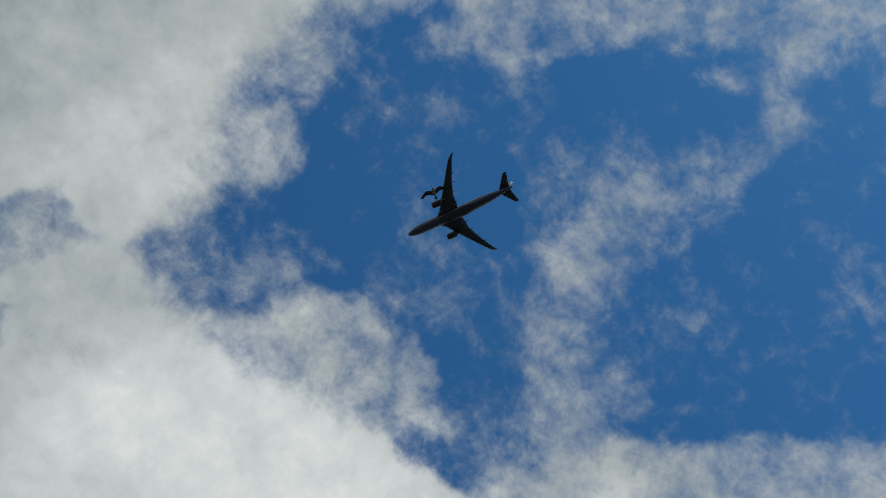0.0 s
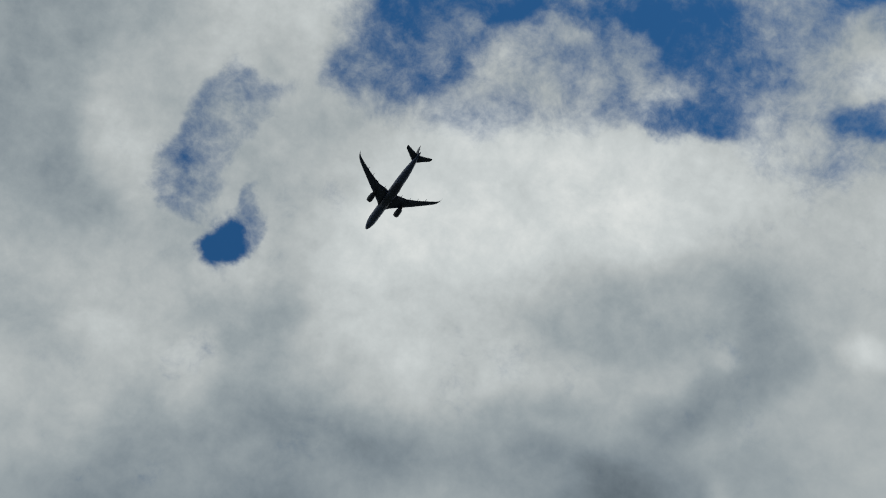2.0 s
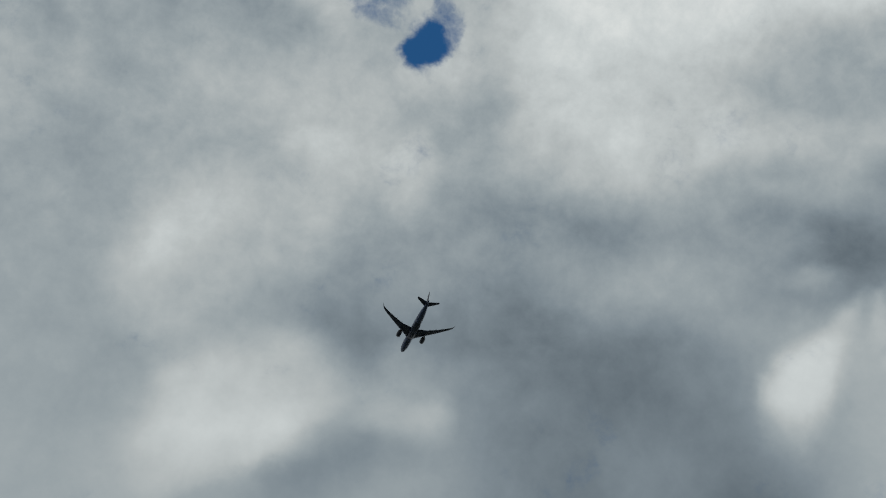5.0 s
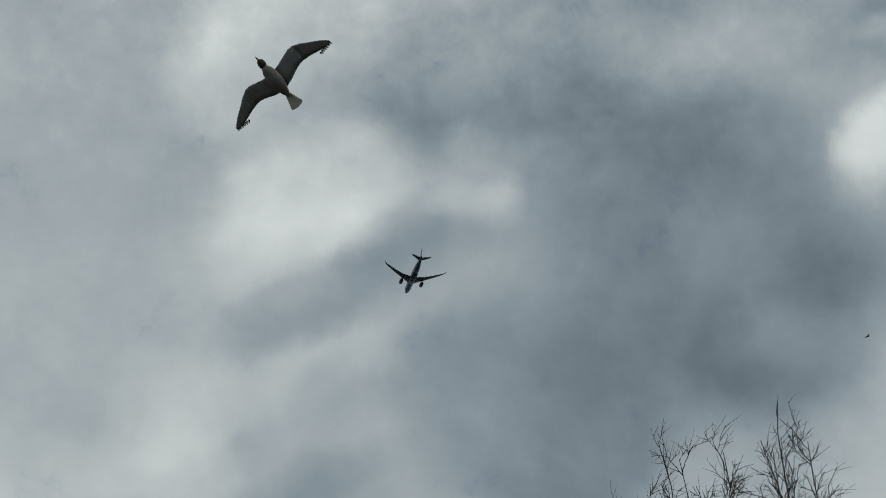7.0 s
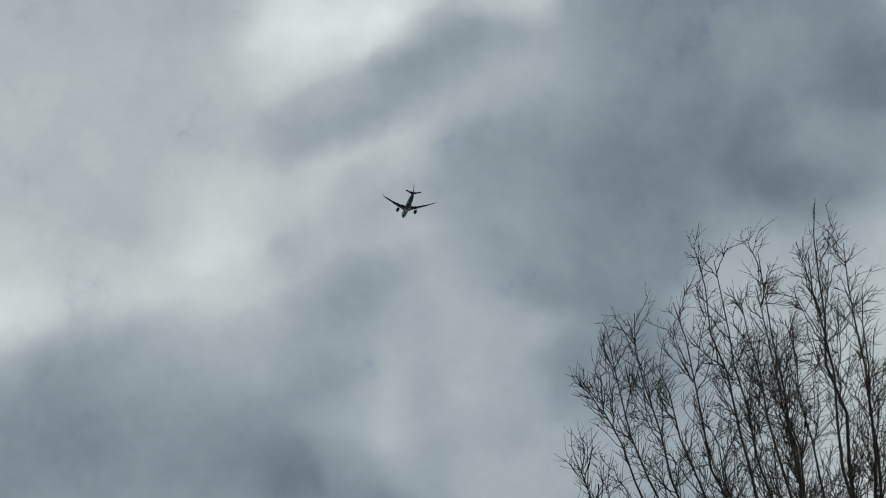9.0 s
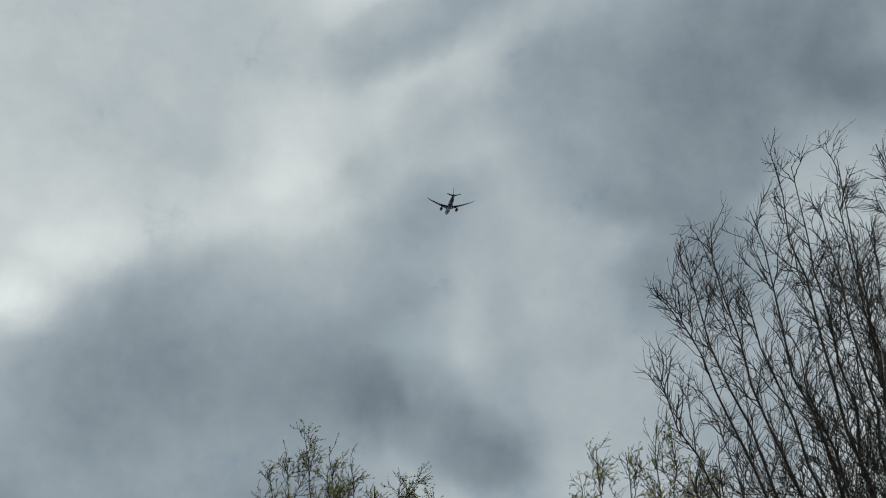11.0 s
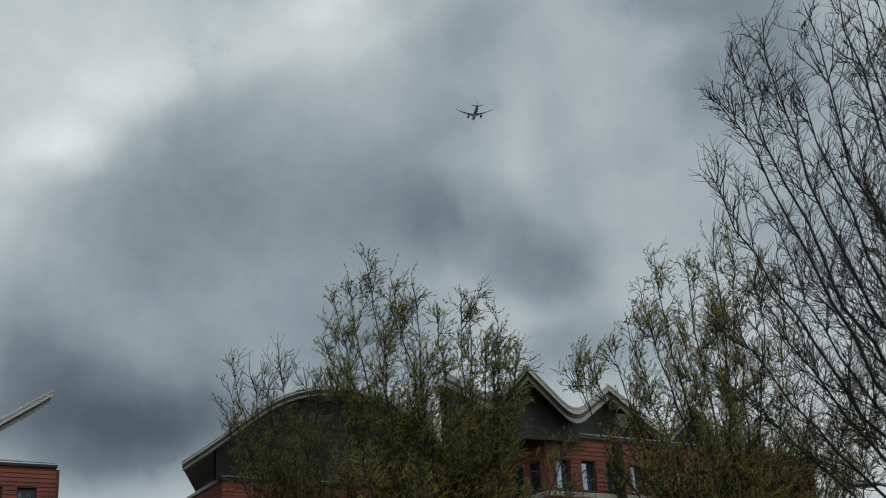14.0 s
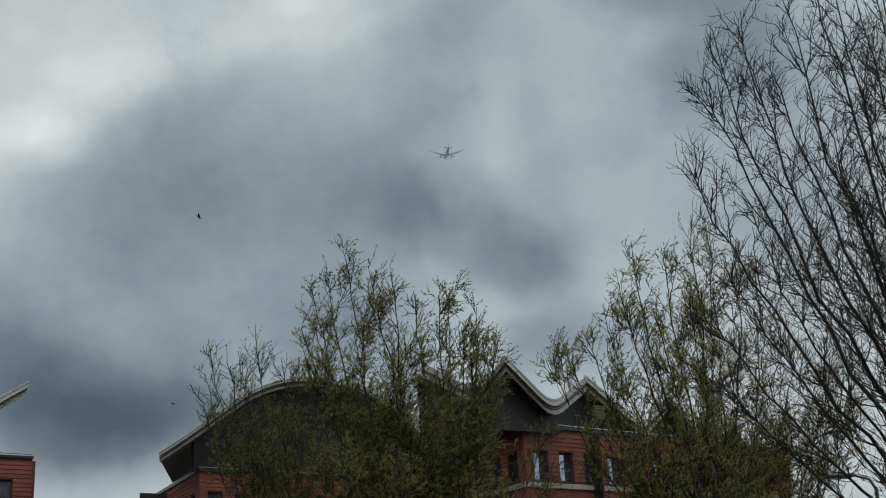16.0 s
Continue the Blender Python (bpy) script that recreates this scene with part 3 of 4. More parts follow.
def sprays(paths, r0, r1):
    """Three-sided tubes over many short paths of equal count."""
    p = np.asarray(paths, float)
    m, n = p.shape[:2]
    d = np.gradient(p, axis=1)
    d /= np.linalg.norm(d, axis=2)[..., None] + 1e-9
    a = np.cross(d, np.array((0.31, 0.95, 0.07)))
    a /= np.linalg.norm(a, axis=2)[..., None] + 1e-9
    b = np.cross(d, a)
    ang = np.arange(3) * 2 * np.pi / 3
    r = (np.asarray(r0)[:, None] + (np.asarray(r1) - np.asarray(r0))[:, None] * np.linspace(0, 1, n)[None, :])[:, :, None, None]
    v = p[:, :, None, :] + r * (np.cos(ang)[:, None] * a[:, :, None, :] + np.sin(ang)[:, None] * b[:, :, None, :])
    one = np.array([(i * 3 + k, i * 3 + (k + 1) % 3, (i + 1) * 3 + (k + 1) % 3, (i + 1) * 3 + k) for i in range(n - 1) for k in range(3)])
    f = (one[None] + (np.arange(m) * n * 3)[:, None, None]).reshape(-1, 4)
    return v.reshape(-1, 3), f.tolist()


def blades(spots, dirs, length, width, rng):
    """Small pointed leaves, folded along the middle."""
    n = len(spots)
    p, d = np.asarray(spots), np.asarray(dirs)
    side = np.cross(d, rng.normal(size=(n, 3)))
    side /= np.linalg.norm(side, axis=1)[:, None] + 1e-9
    fold = np.cross(side, d) * width * 0.35
    ln = length * rng.uniform(0.6, 1.3, (n, 1))
    v = np.stack((p, p + d * ln * 0.45 + side * width * 0.5 + fold, p + d * ln, p + d * ln * 0.45 - side * width * 0.5 + fold), 1).reshape(-1, 3)
    base = np.arange(n) * 4
    f = np.concatenate((np.stack((base, base + 1, base + 2), 1), np.stack((base, base + 2, base + 3), 1)))
    return v, f.tolist()


def curve(p0, p1, p2, p3, n):
    t = np.linspace(0, 1, n)[:, None]
    return (1 - t) ** 3 * p0 + 3 * (1 - t) ** 2 * t * p1 + 3 * (1 - t) * t * t * p2 + t ** 3 * p3


WIND = np.array((1.0, 0.1, -0.05))


def unit(v):
    return v / (np.linalg.norm(v, axis=-1, keepdims=True) + 1e-9)


def shoots(rng, parents, count, low, high, spread, size, taper, rise, drift, n):
    """Side shoots of n points along many parent stems; they lift towards the light and trail down the wind."""
    m, pn = parents.shape[:2]
    which = np.repeat(np.arange(m), count)
    k = rng.uniform(low, high, len(which))
    i = np.minimum((k * (pn - 1)).astype(int), pn - 2)
    w = (k * (pn - 1) - i)[:, None]
    a, b = parents[which, i], parents[which, i + 1]
    along = unit(b - a)
    out = rng.normal(size=along.shape)
    out -= along * (out * along).sum(1)[:, None]
    d = unit(along + unit(out) * rng.uniform(spread[0], spread[1], (len(which), 1)) + np.array((0, 0, rise * 0.5)))
    span = np.linalg.norm(parents[:, -1] - parents[:, 0], axis=1)[which]
    ln = (size[0] * span * (1 - taper * k) + size[1]) * rng.uniform(0.55, 1.15, len(which))
    t = np.linspace(0, 1, n)[None, :, None]
    bend = np.array((0, 0, rise)) + WIND * drift * rng.uniform(0.3, 1.2, (len(which), 1)) + rng.normal(size=d.shape) * 0.13
    p = (a + (b - a) * w)[:, None] + ln[:, None, None] * (d[:, None] * t + bend[:, None] * t * t)
    if n > 3:
        p[:, 1:-1] += rng.normal(size=(len(p), n - 2, 3)) * (0.018 * ln)[:, None, None]
    return p, k


def willow(label, base, fork, tips, seed, girth, counts, radii, twig_len, leaf, leaf_mat, twig_mat, bare=0.2, low=(0, 0, 0, 0, 0)):
    """A multi-stemmed willow: trunk, limbs that run out to the tips, branches, fine stems, wind-bent twigs and small leaves."""
    rng = np.random.RandomState(seed)
    thing = new("willow_tree")
    thing.location = base
    tagged(thing, label, "tree", group="willows before the brick offices")
    f = np.array((0, 0, fork))
    pts = np.array([(0, 0, -0.2), (0.05, 0, fork * 0.4), (-0.05, 0.03, fork * 0.8), (0, 0, fork + 0.15)])
    v, fc = tubes([(pts, girth * 1.25, girth * 0.85)], 10)
    mesh_part("trunk", v, fc, M_BARK, thing, smooth=True)
    ends = [np.array(tip) - np.array(base) - np.array((0.08, 0, 0.9 * twig_len)) for tip in tips]
    for i in range(low[0]):
        turn, reach = 2 * math.pi * (i + rng.uniform(0, 0.8)) / low[0], rng.uniform(low[1], low[2])
        ends.append(np.array((reach * math.cos(turn), 0.7 * reach * math.sin(turn), rng.uniform(low[3], low[4]))))
    stems = [[], [], []]
    for tip in ends:
        run = tip - f
        size = np.linalg.norm(run)
        wob = rng.normal(size=(2, 3)) * 0.022 * size
        path = curve(f, f + run * (0.40, 0.40, 0.24) + wob[0], f + run * (0.84, 0.84, 0.66) + wob[1], tip, 16)
        path[1:-1] += rng.normal(size=(14, 3)) * 0.0045 * size
        r0 = girth * rng.uniform(0.40, 0.60) * (size / 14) ** 0.7
        branches, k = shoots(rng, path[None], int(counts[0] * (0.5 + size / 24)), bare, 0.98, (0.4, 1.05), (0.24, 0.40), 0.93, 0.20, 0.08, 8)
        limb = [(path, r0, radii[1])]
        limb += [(p, max(radii[0], r0 * 0.38 * (1 - q)), radii[1] * 0.8) for p, q in zip(branches, k)]
        v, fc = tubes(limb, 5)
        mesh_part("limb", v, fc, M_BARK, thing, smooth=True)
        stems[0].append(path[None][:, 8:])
        stems[1].append(branches)
    branches = np.concatenate(stems[1])
    reach = np.linalg.norm(branches[:, -1] - branches[:, 0], axis=1)
    full = np.maximum(2, counts[1] * np.minimum(2.2, reach / reach.mean())).astype(int)
    fine, _ = shoots(rng, branches, full, 0.08, 1.0, (0.6, 1.5), (0.30, 0.8 * twig_len), 0.5, 0.16, 0.14, 5)
    ends = np.concatenate(stems[0])
    more, _ = shoots(rng, ends, counts[1] * 2, 0.05, 1.0, (0.5, 1.2), (0.0, 1.6 * twig_len), 0.5, 0.16, 0.14, 5)
    fine = np.concatenate((fine, more))
    twigs, _ = shoots(rng, fine, counts[2], 0.10, 1.0, (0.5, 1.3), (0.0, twig_len), 0.0, 0.12, 0.24, 4)
    v, fc = sprays(fine, np.full(len(fine), radii[1]), np.full(len(fine), radii[2]))
    tagged(mesh_part("fine_stems", v, fc, M_TWIG, thing), kind="stuff")
    v, fc = sprays(twigs, np.full(len(twigs), radii[2]), np.full(len(twigs), radii[2] * 0.5))
    tagged(mesh_part("twigs", v, fc, twig_mat, thing), kind="stuff")
    bud, _ = shoots(rng, twigs, leaf[0], 0.1, 1.0, (0.5, 1.1), (0.0, 0.01), 0.0, 0.1, 0.4, 3)
    v, fc = blades(bud[:, 0], unit(bud[:, 2] - bud[:, 0]), leaf[1], leaf[2], rng)
    tagged(mesh_part("leaves", v, fc, leaf_mat, thing), kind="stuff")
    return thing


willow("tall bare dark willow with upright limbs and wind-bent twigs", (10.3, 23.0, 0), 1.6,
       [(6.5, 22.5, 14.2), (5.2, 21.3, 12.1), (6.2, 23.8, 14.5), (8.0, 22.5, 16.0), (8.9, 23.8, 16.4), (8.5, 21.5, 14.1), (7.6, 23.2, 14.9), (6.4, 21.0, 12.3),
        (9.5, 22.6, 15.9), (9.0, 21.8, 14.6), (11.0, 22.5, 17.3), (10.2, 21.6, 15.4), (11.7, 22.9, 16.5), (12.3, 23.6, 15.8), (9.4, 22.5, 13.5), (10.3, 23.6, 14.8),
        (4.9, 22.0, 10.7), (5.4, 22.0, 8.5), (4.5, 20.6, 7.4), (5.1, 22.0, 6.4), (6.4, 23.4, 10.2), (7.4, 21.3, 11.2), (12.9, 22.0, 14.2), (13.2, 24.0, 13.0)],
       11, 0.15, (19, 8, 4), (0.014, 0.0085, 0.0062), 0.36, (1, 0.035, 0.013), M_LEAF_DULL, M_TWIG, bare=0.22)
willow("spreading willow in thin yellow-green young leaf beside offices", (-0.8, 44.0, 0), 2.2,
       [(-3.7, 44.0, 16.6), (-4.4, 44.8, 15.9), (-4.8, 43.4, 14.7), (-2.8, 44.2, 16.1), (-1.8, 43.2, 14.9), (-1.1, 44.5, 15.0), (-0.1, 44.0, 15.2), (0.2, 44.8, 15.0),
        (1.2, 43.6, 14.1), (1.9, 44.0, 12.7), (-5.4, 44.4, 13.8), (-5.2, 43.2, 12.7), (1.3, 44.8, 13.6), (0.6, 43.2, 13.2), (-3.0, 42.8, 13.9), (-2.0, 45.2, 13.4)],
       12, 0.15, (15, 7, 3), (0.018, 0.0115, 0.0085), 0.46, (7, 0.11, 0.034), M_LEAF, M_TWIG_OLIVE, bare=0.28, low=(22, 2.2, 5.0, 6.0, 11.2))
willow("small pale willow with fine twigs before the curved roof", (-5.6, 46.0, 0), 2.0,
       [(-9.2, 46.0, 13.7), (-8.6, 46.4, 13.9), (-7.3, 45.4, 13.4), (-6.4, 46.0, 13.1), (-9.5, 46.6, 12.8), (-8.0, 45.6, 13.4), (-6.0, 46.4, 12.6), (-9.3, 45.4, 11.4)],
       13, 0.11, (13, 6, 3), (0.016, 0.0110, 0.0080), 0.46, (5, 0.09, 0.028), M_LEAF, M_TWIG_OLIVE, bare=0.3, low=(16, 1.5, 4.0, 5.5, 10.6))
willow("broad round willow with olive buds on many thin branches", (8.9, 42.0, 0), 2.0,
       [(7.0, 42.5, 15.9), (6.3, 42.0, 14.3), (8.2, 43.2, 15.9), (9.3, 42.5, 16.7), (10.0, 43.0, 16.1), (10.7, 42.0, 15.1), (5.8, 42.8, 13.6), (5.0, 42.2, 12.4), (4.2, 41.6, 12.0),
        (3.8, 42.6, 11.9), (11.3, 42.6, 13.8), (12.7, 43.0, 12.1), (13.6, 42.0, 11.4), (14.0, 42.6, 9.8), (13.4, 41.6, 8.5), (8.6, 41.0, 13.4), (9.6, 43.6, 14.4), (7.4, 41.2, 12.6)],
       14, 0.15, (15, 7, 3), (0.018, 0.0115, 0.0085), 0.46, (7, 0.105, 0.032), M_LEAF, M_TWIG_OLIVE, bare=0.28, low=(16, 1.5, 4.2, 4.5, 9.5))

# ---- brick offices ----
M_BRICK = material("red_brick", (0.17, 0.055, 0.042), 0.85, vary=0.22, scale=1.2, bump=0.3, spots=14)
M_COURSE = vary_pieces(material("brick_courses", (0.20, 0.062, 0.046), 0.85, vary=0.25, scale=1.6, bump=0.35, spots=12), 0.14)
# dark gable cladding; its near-black also stands in for shade inside the rooms
M_INFILL = material("dark_cladding_and_room_shade", (0.020, 0.020, 0.021), 0.7, vary=0.25, scale=0.8, bump=0.15)
M_ZINC = material("pale_roof_sheet", (0.42, 0.42, 0.40), 0.5, 0.2, vary=0.12, scale=0.7)
M_FASCIA = material("weathered_white_fascia", (0.50, 0.49, 0.46), 0.6, vary=0.22, scale=0.9)
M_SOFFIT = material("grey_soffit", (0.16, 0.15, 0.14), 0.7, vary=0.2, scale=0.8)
M_RAIL = material("galvanised_rail", (0.55, 0.56, 0.57), 0.35, 0.8, vary=0.1, scale=3)
M_FRAME = material("black_window_frame", (0.018, 0.018, 0.02), 0.4, vary=0.2, scale=2)
M_STONE = material("sandstone_sill", (0.36, 0.34, 0.30), 0.85, vary=0.3, scale=1.5, bump=0.3)
M_GLASS = material("coated_window_glass", (0.40, 0.45, 0.54), 0.05, 0.9, vary=0.12, scale=0.5)


def box(lo, hi):
    bm = bmesh.new()
    bmesh.ops.create_cube(bm, size=1)
    for v in bm.verts:
        v.co = Vector([lo[i] + (v.co[i] + 0.5) * (hi[i] - lo[i]) for i in range(3)])
    return bm


def soft_box(lo, hi, bevel):
    bm = box(lo, hi)
    bmesh.ops.bevel(bm, geom=bm.edges[:], offset=bevel, segments=1, affect="EDGES")
    return bm


def prism(outline, depth, y0=0.0):
    """An outline in x and z, given thickness along y."""
    bm = bmesh.new()
    a = [bm.verts.new((x, y0, z)) for x, z in outline]
    b = [bm.verts.new((x, y0 + depth, z)) for x, z in outline]
    bm.faces.new(a)
    bm.faces.new(b[::-1])
    for i in range(len(a)):
        j = (i + 1) % len(a)
        bm.faces.new((a[i], b[i], b[j], a[j]))
    bmesh.ops.recalc_face_normals(bm, faces=bm.faces)
    return bm


def facade(thing, at, turn, length, top, windows, win_z, win_w, win_h, rail=True, deep=6.0):
    """One straight wall in its own axes: x along it, y into the house. Courses of brick stand proud; windows sit in real openings."""
    m = pose(at[0], at[1], 0, 0, 0, turn)
    made = []
    xs = sorted(windows)
    # wall body in bands, open where the windows are
    def wall(name, lo, hi):
        ob = part(name, box(lo, hi), M_BRICK, thing)
        made.append(ob)
        return ob
    wall("wall", (0, 0, 0), (length, 0.35, win_z))
    wall("wall", (0, 0, win_z + win_h), (length, 0.35, top - 0.14))
    edges = [0.0]
    for x in xs:
        edges += [x, x + win_w]
    edges.append(length)
    for a, b in zip(edges[::2], edges[1::2]):
        if b - a > 0.02:
            wall("wall_pier", (a, 0, win_z), (b, 0.35, win_z + win_h))
    # near-black sheet across the rooms, their unlit depth put into its colour
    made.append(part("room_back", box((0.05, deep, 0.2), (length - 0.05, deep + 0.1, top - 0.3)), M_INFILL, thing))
    cap = part("coping", soft_box((-0.10, -0.10, top - 0.14), (length + 0.02, 0.42, top), 0.015), M_FRAME, thing)
    made.append(cap)
    for x in xs:
        win = part("window", box((x, 0.26, win_z), (x + win_w, 0.30, win_z + 0.07)), M_FRAME, thing)
        made.append(win)
        for lo, hi in (((x, 0.26, win_z + win_h - 0.07), (x + win_w, 0.32, win_z + win_h)), ((x, 0.05, win_z + 0.07), (x + 0.07, 0.32, win_z + win_h - 0.07)),
                       ((x + win_w - 0.09, 0.05, win_z + 0.07), (x + win_w, 0.32, win_z + win_h - 0.07))):
            part("window_frame", box(lo, hi), M_FRAME, win)
        part("pane", box((x + 0.07, 0.285, win_z + 0.07), (x + win_w - 0.07, 0.295, win_z + win_h - 0.07)), M_GLASS, win)
        part("window_sill", soft_box((x - 0.03, -0.09, win_z - 0.08), (x + win_w + 0.03, 0.24, win_z - 0.004), 0.01), M_FRAME, win)
    # sandstone band under the windows, in short blocks
    x = 0.0
    while x < length - 0.2:
        w = min(length - x, random.uniform(0.45, 0.8))
        made.append(part("sill_stone", soft_box((x + 0.01, -0.075 - random.uniform(0, 0.02), win_z - 0.33), (x + w - 0.01, -0.002, win_z - 0.1), 0.015), M_STONE, thing))
        x += w
    # courses above and between the windows
    z = win_z + 0.02
    while z < top - 0.30:
        h = 0.195
        spans = [(0.0, length)]
        if z < win_z + win_h:
            spans = [(a, b) for a, b in zip(edges[::2], edges[1::2])]
        for a, b in spans:
            if b - a > 0.05:
                tilt = random.uniform(0.0, 0.012)
                bm = prism([(-0.030 - tilt, z), (-0.012, z + h - 0.025), (-0.002, z + h - 0.025), (-0.002, z)], b - a)
                for v in bm.verts:
                    v.co = Vector((a + v.co.y, v.co.x, v.co.z))
                made.append(part("brick_course", bm, M_COURSE, thing))
        z += h
    if rail:
        bars = [(np.array(((-0.05, 0.02, top + 0.10), (length, 0.02, top + 0.10))), 0.028, 0.028)]
        x = 0.1
        while x < length:
            bars.append((np.array(((x, 0.02, top - 0.01), (x, 0.02, top + 0.10))), 0.02, 0.02))
            x += 1.6
        v, fc = tubes(bars, 6)
        made.append(mesh_part("roof_rail", v, fc, M_RAIL, thing))
    for ob in made:
        ob.matrix_basis = m @ ob.matrix_basis


def fold_roof(thing, edge, inward, depth, thick, name="roof"):
    """A folded or curved roof: the front edge, swept back along inward; a pale sheet on top, fascia and soffit under it."""
    inward, k = Vector(inward).normalized() * depth, thick / 0.4
    def sheet(label, lift_top, lift_low, start, stop, mat):
        bm = bmesh.new()
        rows = []
        for p in edge:
            p = Vector(p)
            a, b = p + inward * start, p + inward * stop
            rows.append([bm.verts.new(a + Vector((0, 0, lift_top))), bm.verts.new(b + Vector((0, 0, lift_top))),
                         bm.verts.new(b + Vector((0, 0, lift_low))), bm.verts.new(a + Vector((0, 0, lift_low)))])
        for q, r in zip(rows, rows[1:]):
            for i in range(4):
                j = (i + 1) % 4
                bm.faces.new((q[i], q[j], r[j], r[i]))
        bm.faces.new(rows[0][::-1])
        bm.faces.new(rows[-1])
        bmesh.ops.recalc_face_normals(bm, faces=bm.faces)
        return part(label, bm, mat, thing)
    sheet(name, 0.0 * k, -0.10 * k, 0.0, 1.0, M_ZINC)
    sheet("fascia", -0.104 * k, -0.30 * k, 0.004, 0.02, M_FASCIA)
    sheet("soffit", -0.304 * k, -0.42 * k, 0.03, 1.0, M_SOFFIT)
    sheet("lower_fascia", -0.424 * k, -0.62 * k, 0.045, 0.065, M_FASCIA)


TURN = math.degrees(math.atan2(0.63, 0.777))


def infill(thing, edge, shift, bottom, drop=0.44):
    """Dark gable wall under a roof edge, set back from it."""
    bm = bmesh.new()
    rows = []
    for p in edge:
        p = Vector(p) + Vector(shift)
        back = Vector(shift).normalized() * 0.2
        top = max(bottom + 0.05, p.z - drop)
        rows.append([bm.verts.new((p.x, p.y, top)), bm.verts.new((p.x + back.x, p.y + back.y, top)),
                     bm.verts.new((p.x + back.x, p.y + back.y, bottom)), bm.verts.new((p.x, p.y, bottom))])
    for q, r in zip(rows, rows[1:]):
        for i in range(4):
            j = (i + 1) % 4
            bm.faces.new((q[i], q[j], r[j], r[i]))
    bm.faces.new(rows[0][::-1])
    bm.faces.new(rows[-1])
    bmesh.ops.recalc_face_normals(bm, faces=bm.faces)
    return part("gable_wall", bm, M_INFILL, thing)


INWARD = Vector((-0.63, 0.777, 0))


def along(corner, s, off, z):
    """A point s metres along a front wall from its corner, off metres before it."""
    return (corner[0] + 0.777 * s + 0.63 * off, corner[1] + 0.63 * s - 0.777 * off, z)


# folded-roof wing
wing_house = new("office_wing")
tagged(wing_house, "red brick office wing under a folded white zigzag roof", "building")
R0 = (3.1, 53.7)
facade(wing_house, R0, TURN, 19.0, 11.0, [0.5 + 1.55 * i for i in range(11)], 8.55, 0.88, 1.32, deep=7.0)
side = math.degrees(math.atan2(-2.5, 1.3))
facade(wing_house, (R0[0] - 0.462 * 14, R0[1] + 0.887 * 14), side, 14.0, 11.0, [14 - 1.45 - 1.55 * i for i in range(7)], 8.55, 0.88, 1.32, deep=4.0)


def gentle(a, b, c):
    """Round off a valley at b between peaks a and c."""
    a, b, c = Vector(a), Vector(b), Vector(c)
    p, q = b.lerp(a, 0.26), b.lerp(c, 0.26)
    return [tuple(p.lerp(b, k).lerp(b.lerp(q, k), k)) for k in (0, 0.25, 0.5, 0.75, 1)]


peaks = [(-1.35, 57.31, 14.90), (2.43, 51.70, 13.70), (6.49, 56.95, 13.70), (11.42, 62.99, 13.70), (17.00, 70.24, 13.70)]
valleys = [(1.22, 54.52, 12.75), (4.46, 53.09, 11.70), (9.35, 59.80, 11.70), (13.48, 64.98, 11.70)]
edge = [peaks[0]]
for i in range(len(valleys)):
    edge += gentle(peaks[i], valleys[i], peaks[i + 1]) + [peaks[i + 1]]
fold_roof(wing_house, edge, (0.06, 1.0, 0), 9.0, 0.4)
infill(wing_house, edge, Vector((-0.2, 1.0, 0)), 10.6)
for s, z in ((-0.9, 11.75), (5.0, 11.75)):
    m = pose(*along(R0, s + 0.2, -0.62, 0), 0, 0, TURN)
    for k in range(6):
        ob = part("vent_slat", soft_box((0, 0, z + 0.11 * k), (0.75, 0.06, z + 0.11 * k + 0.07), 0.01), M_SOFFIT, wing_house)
        ob.matrix_basis = m
v, fc = tubes([(np.array((along(R0, 0.75, 0.62, 11.55), along(R0, 0.75, 0.35, 11.3), along(R0, 0.75, 0.1, 11.0))), 0.06, 0.06)], 8)
mesh_part("downpipe", v, fc, M_FRAME, wing_house, smooth=True)

# vaulted wing
vault_house = new("vaulted_office")
tagged(vault_house, "red brick office block under a wide curved vault roof", "building")
L0 = (-12.9, 61.8)
facade(vault_house, L0, TURN, 20.0, 11.0, [0.45 + 1.55 * i for i in range(12)], 8.55, 0.88, 1.32, deep=7.0)
facade(vault_house, (L0[0] - 0.44 * 14, L0[1] + 0.9 * 14), math.degrees(math.atan2(-0.9, 0.44)), 14.0, 11.0, [14 - 1.6 - 1.55 * i for i in range(7)], 8.55, 0.88, 1.32, deep=4.0)
arc = [along(L0, -2.82, 1.2, 11.5), along(L0, -1.4, 1.2, 12.45), along(L0, 0.0, 1.2, 13.45)]
for i in range(17):
    a = radians(-37 + 74 * i / 16)
    arc.append(along(L0, 6.6 + 9.0 * math.sin(a), 1.2, 16.1 - 9.0 * (1 - math.cos(a))))
arc += [along(L0, 13.6, 1.2, 13.3), along(L0, 15.5, 1.2, 12.6), along(L0, 20.5, 1.2, 12.5)]
fold_roof(vault_house, arc, (-0.15, 0.99, 0), 12.0, 0.24)
infill(vault_house, [along(L0, -0.3, 1.2, 13.25)] + arc[2:], INWARD * 1.3, 10.9)

